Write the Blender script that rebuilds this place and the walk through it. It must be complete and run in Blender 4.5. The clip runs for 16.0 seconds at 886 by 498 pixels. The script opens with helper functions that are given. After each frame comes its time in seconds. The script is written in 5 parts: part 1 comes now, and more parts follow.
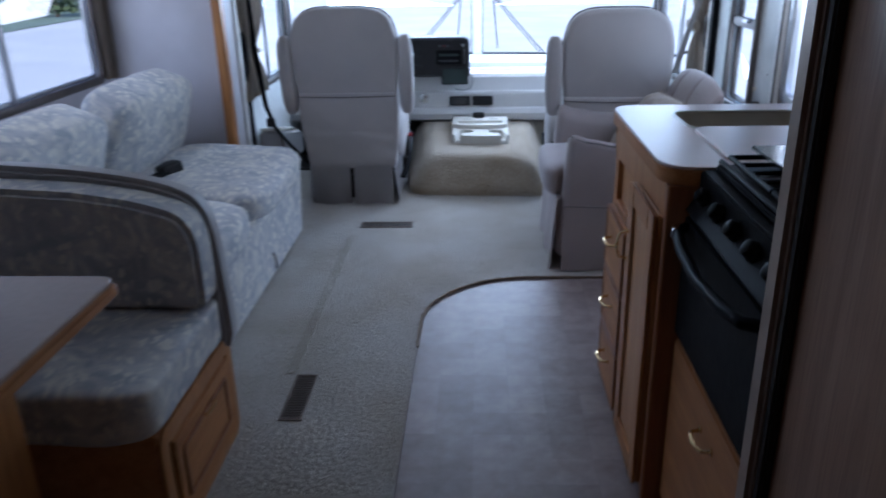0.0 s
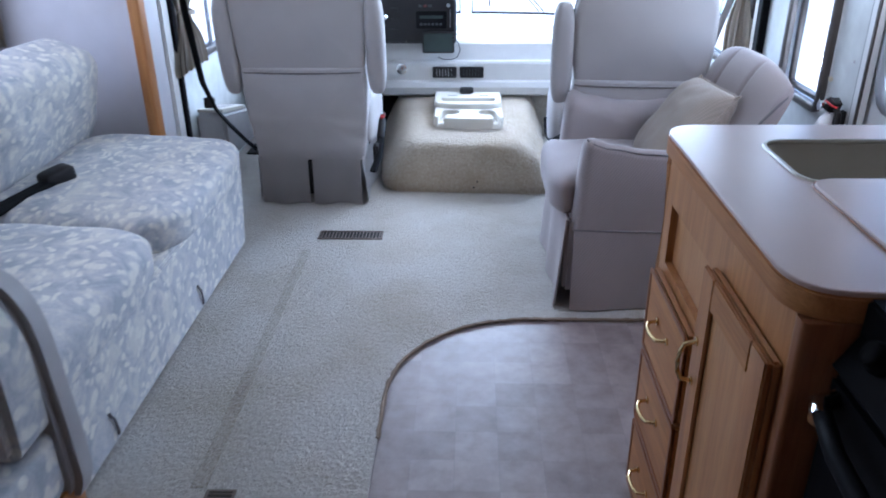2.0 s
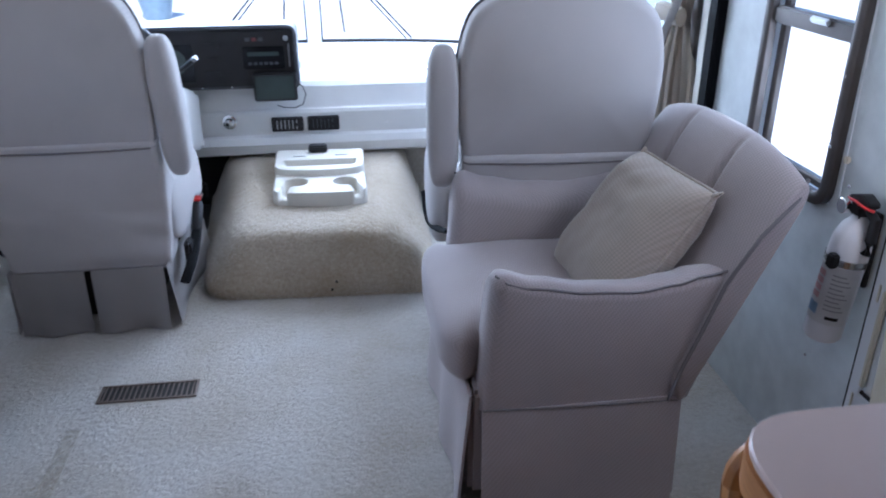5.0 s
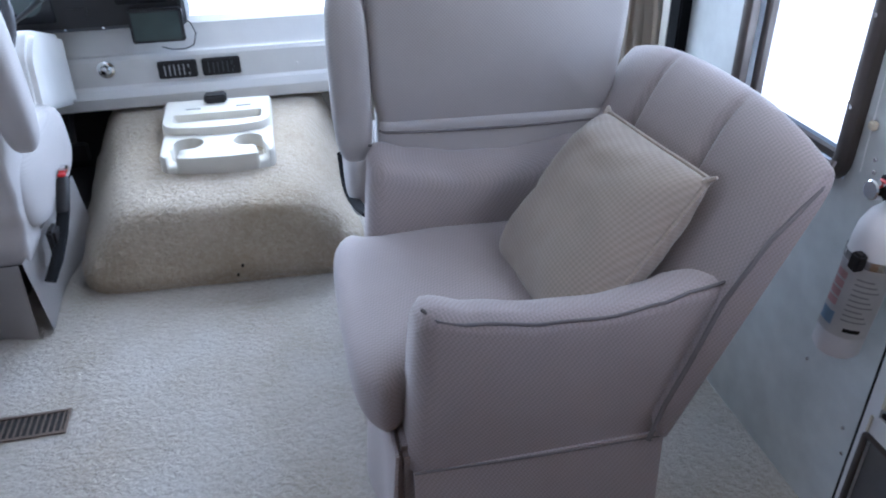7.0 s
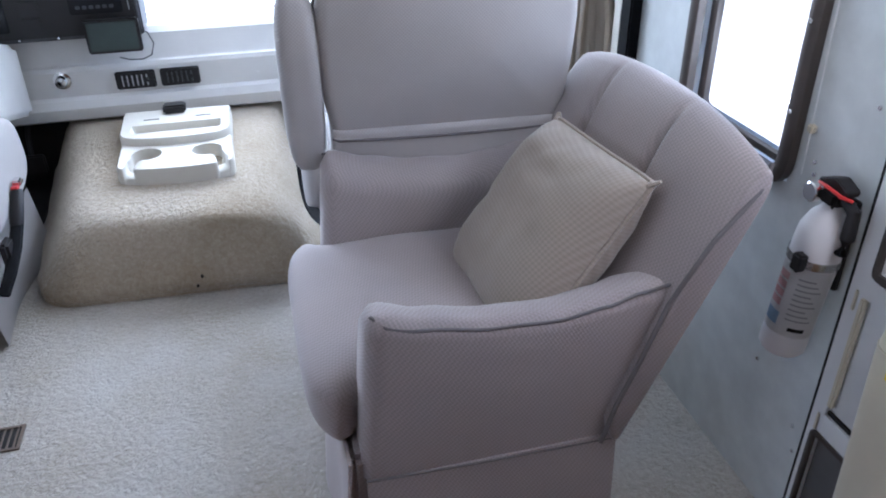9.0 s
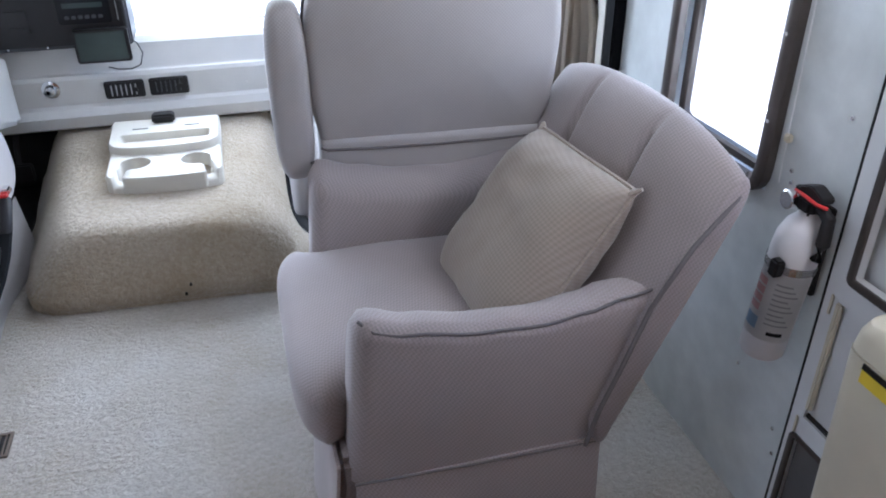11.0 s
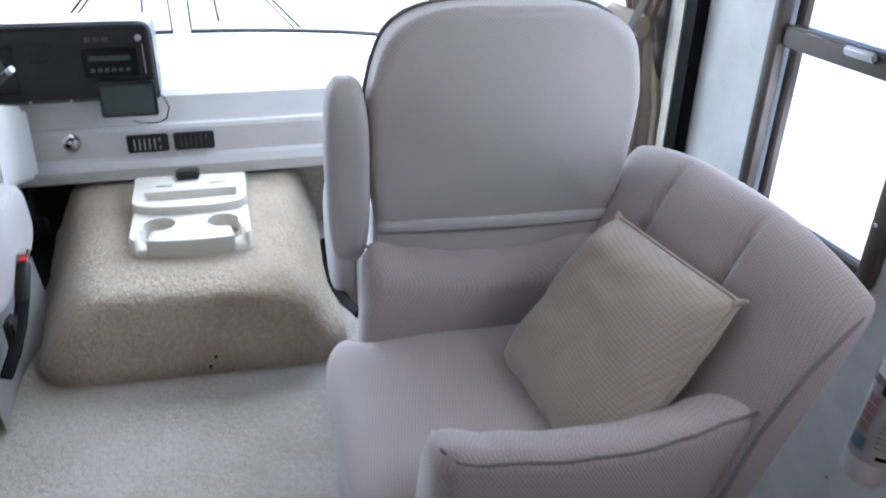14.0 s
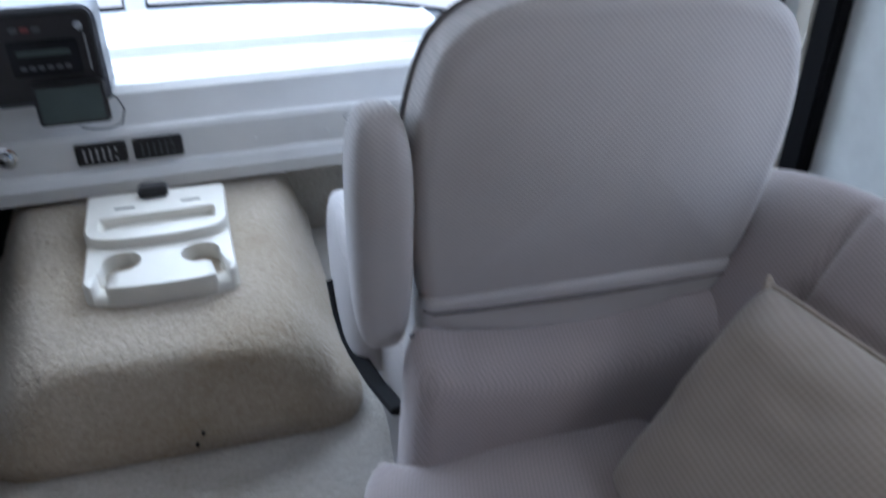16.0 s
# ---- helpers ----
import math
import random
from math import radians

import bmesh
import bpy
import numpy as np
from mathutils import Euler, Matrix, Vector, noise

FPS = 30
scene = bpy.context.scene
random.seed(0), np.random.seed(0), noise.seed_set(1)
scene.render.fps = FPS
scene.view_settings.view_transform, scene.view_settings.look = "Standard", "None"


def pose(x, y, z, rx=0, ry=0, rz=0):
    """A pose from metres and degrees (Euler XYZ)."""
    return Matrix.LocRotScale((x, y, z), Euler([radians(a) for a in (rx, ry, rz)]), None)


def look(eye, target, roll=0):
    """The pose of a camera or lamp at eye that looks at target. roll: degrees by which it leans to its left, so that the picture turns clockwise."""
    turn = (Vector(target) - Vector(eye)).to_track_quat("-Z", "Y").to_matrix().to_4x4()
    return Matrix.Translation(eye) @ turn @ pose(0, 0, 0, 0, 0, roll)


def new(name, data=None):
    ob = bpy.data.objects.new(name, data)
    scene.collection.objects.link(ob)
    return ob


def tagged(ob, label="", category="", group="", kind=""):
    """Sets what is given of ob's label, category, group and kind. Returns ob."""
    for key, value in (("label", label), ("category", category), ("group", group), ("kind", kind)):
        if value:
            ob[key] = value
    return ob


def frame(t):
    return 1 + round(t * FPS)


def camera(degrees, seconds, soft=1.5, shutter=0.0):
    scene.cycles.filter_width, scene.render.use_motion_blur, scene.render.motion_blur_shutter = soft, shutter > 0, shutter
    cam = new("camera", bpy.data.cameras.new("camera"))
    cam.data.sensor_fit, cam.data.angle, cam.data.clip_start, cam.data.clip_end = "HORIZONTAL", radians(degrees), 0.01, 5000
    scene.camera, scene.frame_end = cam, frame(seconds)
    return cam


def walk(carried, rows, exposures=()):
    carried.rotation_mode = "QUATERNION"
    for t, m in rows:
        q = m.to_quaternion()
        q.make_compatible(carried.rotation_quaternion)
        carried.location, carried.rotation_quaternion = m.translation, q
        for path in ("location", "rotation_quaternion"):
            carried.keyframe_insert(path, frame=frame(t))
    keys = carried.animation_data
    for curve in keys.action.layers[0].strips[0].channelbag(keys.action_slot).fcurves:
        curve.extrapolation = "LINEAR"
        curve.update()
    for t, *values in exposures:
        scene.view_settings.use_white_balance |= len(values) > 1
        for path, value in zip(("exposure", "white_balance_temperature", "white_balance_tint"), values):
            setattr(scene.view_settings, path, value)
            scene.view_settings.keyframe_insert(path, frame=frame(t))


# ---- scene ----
cam = camera(60.0, 16.0, soft=1.9, shutter=0.5)
PATH = [
    (0, (0.137, 0.115, 1.356), (0.041, 1.975, 0.629), -1.2),
    (0.5, (0.122, 0.346, 1.345), (0.185, 2.205, 0.61), 0.8),
    (1, (0.12, 0.559, 1.346), (0.108, 2.4, 0.564), 0.4),
    (1.5, (0.153, 0.772, 1.344), (0.052, 2.598, 0.533), -0.2),
    (2, (0.148, 0.952, 1.338), (0.081, 2.762, 0.489), -0.5),
    (2.5, (0.104, 1.125, 1.328), (0.142, 2.946, 0.501), 0.7),
    (3, (0.101, 1.281, 1.331), (0.216, 3.092, 0.492), 0.3),
    (3.5, (0.165, 1.458, 1.317), (0.238, 3.266, 0.465), 0.6),
    (4, (0.217, 1.682, 1.317), (0.201, 3.504, 0.493), 1.2),
    (4.5, (0.217, 1.86, 1.289), (0.320, 3.651, 0.404), 0.3),
    (4.7, (0.226, 1.918, 1.293), (0.421, 3.728, 0.463), 1.0),
    (6.8, (0.367, 2.424, 1.271), (0.665, 4.122, 0.257), -3.0),
    (7, (0.371, 2.439, 1.263), (0.723, 4.115, 0.23), -1.0),
    (7.5, (0.366, 2.483, 1.262), (0.793, 4.132, 0.213), -1.7),
    (8, (0.382, 2.478, 1.271), (0.84, 4.147, 0.27), -0.0),
    (8.5, (0.395, 2.45, 1.267), (0.826, 4.119, 0.253), -0.2),
    (9, (0.41, 2.425, 1.264), (0.828, 4.095, 0.247), -0.8),
    (9.2, (0.414, 2.415, 1.271), (0.85, 4.079, 0.25), -0.6),
    (11.5, (0.404, 2.401, 1.273), (0.859, 4.08, 0.286), -0.3),
    (12, (0.406, 2.403, 1.275), (0.85, 4.089, 0.295), 0.3),
    (12.5, (0.408, 2.406, 1.276), (0.865, 4.087, 0.293), 0.2),
    (13, (0.406, 2.42, 1.277), (0.874, 4.101, 0.299), 0.6),
    (13.5, (0.37, 2.48, 1.29), (0.791, 4.177, 0.319), 1.5),
    (14, (0.309, 2.585, 1.312), (0.793, 4.297, 0.399), 1.4),
    (14.5, (0.246, 2.687, 1.334), (0.797, 4.4, 0.462), -0.5),
    (15, (0.229, 2.828, 1.319), (0.693, 4.578, 0.469), 0.1),
    (15.5, (0.292, 3.028, 1.309), (0.732, 4.789, 0.468), -0.1),
    (16, (0.311, 3.083, 1.275), (0.835, 4.721, 0.254), -0.2),
]
EXPOSURES = [(0.0, 0.85, 4950, 12), (0.5, 1.35, 4950, 13), (1.0, 1.66, 5050, 13), (1.5, 1.80, 5050, 13), (3.0, 1.66, 5050, 13), (4.5, 1.40, 5100, 14), (7.0, 1.57, 5200, 13), (9.0, 1.60, 5420, 14), (13.0, 1.60, 5600, 13), (14.0, 1.52, 5620, 13), (14.5, 1.46, 5660, 12), (15.0, 1.28, 5600, 12), (15.5, 1.17, 5520, 12), (16.0, 0.80, 5400, 12)]
walk(cam, [(t, look(eye, target, roll)) for t, eye, target, roll in PATH], EXPOSURES)

# ---- light ----
SUN_UP, SUN_TURN = 55.0, 180.0
world = bpy.data.worlds.new("world")
scene.world = world
world.use_nodes = True
wn = world.node_tree.nodes
sky = wn.new("ShaderNodeTexSky")
sky.sky_type, sky.sun_disc = "NISHITA", False
sky.sun_elevation, sky.sun_rotation = radians(SUN_UP), radians(SUN_TURN)
wn["Background"].inputs["Strength"].default_value = 0.15
world.node_tree.links.new(sky.outputs[0], wn["Background"].inputs["Color"])
sun_data = bpy.data.lights.new("sun", "SUN")
sun_data.energy, sun_data.angle, sun_data.color = 4.0, radians(0.6), (1.0, 0.95, 0.88)
sun = new("sun", sun_data)
az, el = radians(SUN_TURN), radians(SUN_UP)
sun.matrix_world = look((math.sin(az) * math.cos(el) * 30, math.cos(az) * math.cos(el) * 30, math.sin(el) * 30), (0, 0, 0))


def window_light(name, eye, target, w, h, watts, tint=(0.88, 0.95, 1.0)):
    d = bpy.data.lights.new(name, "AREA")
    d.shape, d.size, d.size_y, d.energy, d.color = "RECTANGLE", w, h, watts, tint
    new(name, d).matrix_world = look(eye, target)


window_light("windscreen_daylight", (0.08, 5.78, 1.22), (0.08, 4.75, 0.20), 2.1, 0.70, 22.0)
window_light("sofa_window_daylight", (-1.70, 3.1, 1.30), (0.3, 3.4, 0.25), 1.5, 0.45, 1.9, (1.0, 0.92, 0.84))
window_light("door_window_daylight", (1.27, 2.92, 1.30), (0.55, 3.95, 1.10), 0.42, 0.28, 1.35, (1.0, 0.95, 0.90))
window_light("armchair_window_daylight", (1.272, 3.64, 1.10), (0.2, 3.75, 0.85), 0.26, 0.66, 0.75)
window_light("cab_window_daylight", (1.27, 4.98, 1.37), (-0.6, 3.8, 0.35), 0.65, 0.34, 3.4)

# ---- materials ----
def nodes_of(m):
    m.use_nodes = True
    return m.node_tree.nodes, m.node_tree.links, m.node_tree.nodes["Principled BSDF"]


def coords(n, l, scale=1.0, stretch=(1, 1, 1)):
    g = n.new("ShaderNodeNewGeometry")
    mp = n.new("ShaderNodeMapping")
    mp.inputs["Scale"].default_value = [scale * k for k in stretch]
    l.new(g.outputs["Position"], mp.inputs["Vector"])
    return mp.outputs[0]


def ramp(n, l, fac, stops):
    r = n.new("ShaderNodeValToRGB")
    e = r.color_ramp.elements
    e[0].position, e[0].color = stops[0][0], (*stops[0][1], 1)
    e[1].position, e[1].color = stops[-1][0], (*stops[-1][1], 1)
    for p, c in stops[1:-1]:
        x = e.new(p)
        x.color = (*c, 1)
    l.new(fac, r.inputs[0])
    return r.outputs[0]


def noise_tex(n, l, vec, scale, detail=4.0, rough=0.55, distort=0.0):
    t = n.new("ShaderNodeTexNoise")
    t.inputs["Scale"].default_value, t.inputs["Detail"].default_value = scale, detail
    t.inputs["Roughness"].default_value, t.inputs["Distortion"].default_value = rough, distort
    l.new(vec, t.inputs["Vector"])
    return t.outputs["Fac"]


def mix_rgb(n, l, fac, a, b, mode="MIX"):
    m = n.new("ShaderNodeMix")
    m.data_type, m.blend_type = "RGBA", mode
    for sock, v in ((m.inputs["Factor"], fac), (m.inputs["A"], a), (m.inputs["B"], b)):
        if isinstance(v, (int, float)):
            sock.default_value = v
        elif isinstance(v, tuple):
            sock.default_value = (*v, 1)
        else:
            l.new(v, sock)
    return m.outputs["Result"]


def bump(n, l, b, height, strength, distance):
    k = n.new("ShaderNodeBump")
    k.inputs["Strength"].default_value, k.inputs["Distance"].default_value = strength, distance
    l.new(height, k.inputs["Height"])
    l.new(k.outputs[0], b.inputs["Normal"])


def plain(name, c, rough=0.5, metal=0.0, vary=0.12, scale=9.0, grain=0.0, grain_scale=400.0, spec=0.5, uneven=0.08):
    """Paint, plastic or metal with soft blotches and a fine grain."""
    m = bpy.data.materials.new(name)
    n, l, b = nodes_of(m)
    v = coords(n, l)
    f = noise_tex(n, l, v, scale)
    lo, hi = tuple(k * (1 - vary) for k in c), tuple(min(1, k * (1 + vary)) for k in c)
    l.new(ramp(n, l, f, [(0.3, lo), (0.7, hi)]), b.inputs["Base Color"])
    rr = n.new("ShaderNodeMapRange")
    rr.inputs["To Min"].default_value, rr.inputs["To Max"].default_value = max(0, rough - uneven), min(1, rough + uneven)
    l.new(noise_tex(n, l, v, scale * 5), rr.inputs[0])
    l.new(rr.outputs[0], b.inputs["Roughness"])
    b.inputs["Metallic"].default_value = metal
    b.inputs["Specular IOR Level"].default_value = spec
    if grain:
        bump(n, l, b, noise_tex(n, l, v, grain_scale), grain, 0.001)
    return m


def weave(name, c, c2, pitch=0.0045, depth=0.35, blotch=0.10, axes=None):
    """Upholstery cloth: small crossing threads and faint wear."""
    m = bpy.data.materials.new(name)
    n, l, b = nodes_of(m)
    v = coords(n, l)
    turn = n.new("ShaderNodeMapping")
    turn.inputs["Rotation"].default_value = (0.62, 0.35, 0.5)
    l.new(v, turn.inputs["Vector"])
    sp = n.new("ShaderNodeSeparateXYZ")
    l.new(turn.outputs[0], sp.inputs[0])
    along = list(sp.outputs)
    for k, a in enumerate(axes or ()):
        dot = n.new("ShaderNodeVectorMath")
        dot.operation, dot.inputs[1].default_value = "DOT_PRODUCT", a
        l.new(v, dot.inputs[0])
        along[k] = dot.outputs["Value"]
    waves = []
    for k in range(2 if axes else 3):
        mu = n.new("ShaderNodeMath")
        mu.operation, mu.inputs[1].default_value = "MULTIPLY", 6.2832 / pitch
        l.new(along[k], mu.inputs[0])
        si = n.new("ShaderNodeMath")
        si.operation = "SINE"
        l.new(mu.outputs[0], si.inputs[0])
        waves.append(si.outputs[0])
    s1, s2, s3 = n.new("ShaderNodeMath"), n.new("ShaderNodeMath"), n.new("ShaderNodeMapRange")
    l.new(waves[0], s1.inputs[0])
    l.new(waves[1], s1.inputs[1])
    l.new(s1.outputs[0], s2.inputs[0])
    if axes:
        s2.inputs[1].default_value = 0.0
    else:
        l.new(waves[2], s2.inputs[1])
    l.new(s2.outputs[0], s3.inputs[0])
    s3.inputs["From Min"].default_value, s3.inputs["From Max"].default_value = -2.4, 2.4
    thread = s3.outputs[0]
    base = ramp(n, l, thread, [(0.15, c2), (0.85, c)])
    worn = ramp(n, l, noise_tex(n, l, v, 5.0, 5), [(0.3, (1 - blotch,) * 3), (0.7, (1.0, 1.0, 1.0))])
    l.new(mix_rgb(n, l, 1.0, base, worn, "MULTIPLY"), b.inputs["Base Color"])
    b.inputs["Roughness"].default_value = 0.9
    b.inputs["Sheen Weight"].default_value, b.inputs["Sheen Roughness"].default_value = 0.25, 0.5
    bump(n, l, b, thread, depth, 0.0015)
    return m


def floral(name):
    """Pale tapestry with cream leaf shapes on blue-grey."""
    m = bpy.data.materials.new(name)
    n, l, b = nodes_of(m)
    v = coords(n, l)
    warp = n.new("ShaderNodeTexNoise")
    warp.inputs["Scale"].default_value = 9.0
    l.new(v, warp.inputs["Vector"])
    vm = n.new("ShaderNodeVectorMath")
    vm.operation = "MULTIPLY_ADD"
    vm.inputs[1].default_value = (0.12, 0.12, 0.12)
    l.new(warp.outputs["Color"], vm.inputs[0])
    l.new(v, vm.inputs[2])
    leaf = n.new("ShaderNodeTexVoronoi")
    leaf.feature = "SMOOTH_F1"
    leaf.inputs["Scale"].default_value, leaf.inputs["Smoothness"].default_value = 33.0, 0.15
    st = n.new("ShaderNodeMapping")
    st.inputs["Scale"].default_value = (1.0, 0.55, 0.8)
    st.inputs["Rotation"].default_value = (0.5, 0.3, 0.7)
    l.new(vm.outputs[0], st.inputs["Vector"])
    l.new(st.outputs[0], leaf.inputs["Vector"])
    patch = noise_tex(n, l, v, 11.0, 5, 0.6, 1.2)
    ground = ramp(n, l, patch, [(0.36, (0.385, 0.405, 0.435)), (0.5, (0.52, 0.515, 0.525)), (0.62, (0.66, 0.635, 0.58))])
    leaves = ramp(n, l, leaf.outputs["Distance"], [(0.27, (1.0,) * 3), (0.44, (0.0,) * 3)])
    body = mix_rgb(n, l, leaves, ground, (0.76, 0.73, 0.65))
    fine = ramp(n, l, noise_tex(n, l, v, 120.0, 3), [(0.3, (0.86,) * 3), (0.7, (1.0,) * 3)])
    l.new(mix_rgb(n, l, 1.0, body, fine, "MULTIPLY"), b.inputs["Base Color"])
    b.inputs["Roughness"].default_value = 0.85
    b.inputs["Sheen Weight"].default_value = 0.2
    bump(n, l, b, noise_tex(n, l, v, 260.0, 3), 0.4, 0.002)
    return m


def carpet_mat(name, lo, mid, hi, pile=150.0):
    m = bpy.data.materials.new(name)
    n, l, b = nodes_of(m)
    v = coords(n, l)
    tuft = noise_tex(n, l, v, pile, 4, 0.7, 0.6)
    col = ramp(n, l, tuft, [(0.3, lo), (0.5, mid), (0.68, hi)])
    soil = ramp(n, l, noise_tex(n, l, v, 2.6, 5, 0.6), [(0.34, (0.82, 0.775, 0.70)), (0.6, (1.0, 1.0, 1.0))])
    l.new(mix_rgb(n, l, 1.0, col, soil, "MULTIPLY"), b.inputs["Base Color"])
    b.inputs["Roughness"].default_value = 1.0
    b.inputs["Specular IOR Level"].default_value = 0.1
    b.inputs["Sheen Weight"].default_value = 0.3
    bump(n, l, b, noise_tex(n, l, v, pile * 0.75, 5, 0.66, 0.3), 1.0, 0.013)
    return m


def wood_mat(name, dark, light, along="z", rough=0.38, rings=26.0):
    m = bpy.data.materials.new(name)
    n, l, b = nodes_of(m)
    k = {"x": (0.06, 1, 1), "y": (1, 0.06, 1), "z": (1, 1, 0.06)}[along]
    v = coords(n, l, 1.0, k)
    f = noise_tex(n, l, v, rings, 6, 0.65, 0.8)
    fine = noise_tex(n, l, v, rings * 9, 3, 0.6)
    col = ramp(n, l, f, [(0.32, dark), (0.68, light)])
    pores = ramp(n, l, fine, [(0.35, (0.85,) * 3), (0.55, (1.0,) * 3)])
    l.new(mix_rgb(n, l, 1.0, col, pores, "MULTIPLY"), b.inputs["Base Color"])
    b.inputs["Roughness"].default_value = rough
    b.inputs["Specular IOR Level"].default_value = 0.3
    bump(n, l, b, fine, 0.15, 0.001)
    return m


def lino_mat(name):
    """Printed vinyl: mottled mauve-grey squares."""
    m = bpy.data.materials.new(name)
    n, l, b = nodes_of(m)
    v = coords(n, l)
    br = n.new("ShaderNodeTexBrick")
    br.offset, br.squash = 0.0, 1.0
    br.inputs["Scale"].default_value = 1.0
    br.inputs["Brick Width"].default_value = br.inputs["Row Height"].default_value = 0.115
    br.inputs["Mortar Size"].default_value = 0.0006
    br.inputs["Color1"].default_value, br.inputs["Color2"].default_value = (0.255, 0.208, 0.202, 1), (0.345, 0.288, 0.275, 1)
    br.inputs["Mortar"].default_value = (0.245, 0.205, 0.205, 1)
    l.new(v, br.inputs["Vector"])
    mott = ramp(n, l, noise_tex(n, l, v, 16.0, 6, 0.62), [(0.3, (0.72, 0.68, 0.68)), (0.68, (1.1, 1.08, 1.06))])
    l.new(mix_rgb(n, l, 1.0, br.outputs["Color"], mott, "MULTIPLY"), b.inputs["Base Color"])
    b.inputs["Roughness"].default_value = 0.42
    bump(n, l, b, noise_tex(n, l, v, 90.0, 3), 0.08, 0.002)
    return m


def glass_mat(name, tint=(1, 1, 1)):
    m = bpy.data.materials.new(name)
    n, l, b = nodes_of(m)
    b.inputs["Base Color"].default_value = (*tint, 1)
    b.inputs["Roughness"].default_value = 0.0
    b.inputs["Transmission Weight"].default_value = 1.0
    b.inputs["IOR"].default_value = 1.02
    return m


SEAT = weave("mauve_grey_cloth", (0.380, 0.326, 0.312), (0.304, 0.260, 0.248), pitch=0.0050, depth=0.26)
SEAT_BACK = weave("grey_seat_cloth", (0.448, 0.415, 0.394), (0.380, 0.352, 0.334), pitch=0.0050, depth=0.22, axes=[(0.707, 0.0, 0.707), (-0.707, 0.0, 0.707)])
CUSHION = weave("taupe_cushion_cloth", (0.375, 0.315, 0.258), (0.30, 0.25, 0.20), pitch=0.0075, depth=0.26, axes=[(0.557, -0.106, 0.823), (0.0, -0.98, -0.2)])
# Cord colour includes the shadow that lies along the armchair piping.
PIPING = plain("piping_cord", (0.15, 0.135, 0.135), 0.85, grain=0.4)
# Seam thread darker than its cloth; crease shade is in the colour.
SEAM = plain("shaded_seam_thread", (0.16, 0.145, 0.14), 0.9, grain=0.4)
FLORAL = floral("floral_tapestry")
CARPET = carpet_mat("beige_carpet", (0.40, 0.372, 0.328), (0.472, 0.443, 0.398), (0.53, 0.505, 0.456), 85.0)
PILE = carpet_mat("tan_carpet", (0.38, 0.31, 0.225), (0.44, 0.373, 0.282), (0.505, 0.44, 0.348), 85.0)
# Brown of the worn edge, darkened by the carpet's shadow on the vinyl.
EDGE = plain("worn_shadowed_edge", (0.20, 0.145, 0.10), 0.95, grain=0.5)
LINO = lino_mat("mottled_vinyl")
OAK = wood_mat("honey_oak", (0.345, 0.140, 0.042), (0.51, 0.240, 0.080))
OAK_Y = wood_mat("honey_oak_flat", (0.345, 0.140, 0.042), (0.51, 0.240, 0.080), "y", 0.48)
OAK_PANEL = wood_mat("light_oak_panel", (0.42, 0.19, 0.066), (0.55, 0.28, 0.105))
OAK_RED = wood_mat("reddish_oak_edge", (0.22, 0.08, 0.03), (0.33, 0.135, 0.055))
DARKWOOD = wood_mat("brown_cabinet_side", (0.25, 0.140, 0.085), (0.35, 0.21, 0.135))
COUNTER = plain("pale_lilac_laminate", (0.58, 0.44, 0.39), 0.30, vary=0.025, scale=6, uneven=0.01)
TABLE = plain("beige_laminate", (0.33, 0.225, 0.17), 0.5, vary=0.06, scale=60)
SINK = plain("almond_sink", (0.47, 0.43, 0.35), 0.35, vary=0.05)
BLACK = plain("black_plastic", (0.018, 0.016, 0.016), 0.45, vary=0.25, spec=0.3)
GLOSS = plain("black_glass", (0.010, 0.010, 0.012), 0.16, vary=0.2, spec=0.25)
LIDGLASS = plain("smoked_lid_glass", (0.014, 0.014, 0.018), 0.15, vary=0.2, spec=0.5)
ENAMEL = plain("black_enamel", (0.005, 0.005, 0.006), 0.5, vary=0.2, spec=0.05)
DARKGREY = plain("dark_grey_plastic", (0.055, 0.055, 0.06), 0.5, vary=0.2)
SCREEN = plain("grey_insect_screen", (0.16, 0.155, 0.155), 0.8, grain=0.6, grain_scale=900)
WALLPAPER = plain("pale_grey_wall_vinyl", (0.63, 0.65, 0.635), 0.6, vary=0.10, scale=13, grain=0.15, grain_scale=160)
SLIDE = plain("lilac_white_wall_vinyl", (0.60, 0.585, 0.61), 0.6, vary=0.05, scale=6, grain=0.15, grain_scale=160)
CEIL = plain("off_white_ceiling", (0.76, 0.73, 0.68), 0.8, grain=0.2)
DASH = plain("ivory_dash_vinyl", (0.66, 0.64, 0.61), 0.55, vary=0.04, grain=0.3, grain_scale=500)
# Whiter than the fascia: the daylight on the dash top is in the colour.
DASHTOP = plain("daylight_whitened_dash_top", (0.78, 0.78, 0.77), 0.6, vary=0.03, grain=0.25, grain_scale=500)
TRAY = plain("ivory_tray_plastic", (0.62, 0.585, 0.51), 0.4, vary=0.04)
WHITE = plain("white_paint", (0.74, 0.74, 0.73), 0.45, vary=0.04)
CREAM = plain("cream_plastic", (0.66, 0.60, 0.46), 0.4, vary=0.05)
BRONZE = plain("brown_bronze_frame", (0.085, 0.07, 0.062), 0.4, metal=0.4, vary=0.25)
ALU = plain("grey_aluminium", (0.42, 0.42, 0.43), 0.35, metal=0.8)
STRIP = plain("dull_metal_strip", (0.30, 0.225, 0.175), 0.38, metal=0.25)
CHROME = plain("chrome", (0.75, 0.75, 0.75), 0.08, metal=1.0, vary=0.03)
BRASS = plain("polished_brass", (0.72, 0.55, 0.28), 0.18, metal=1.0, vary=0.08)
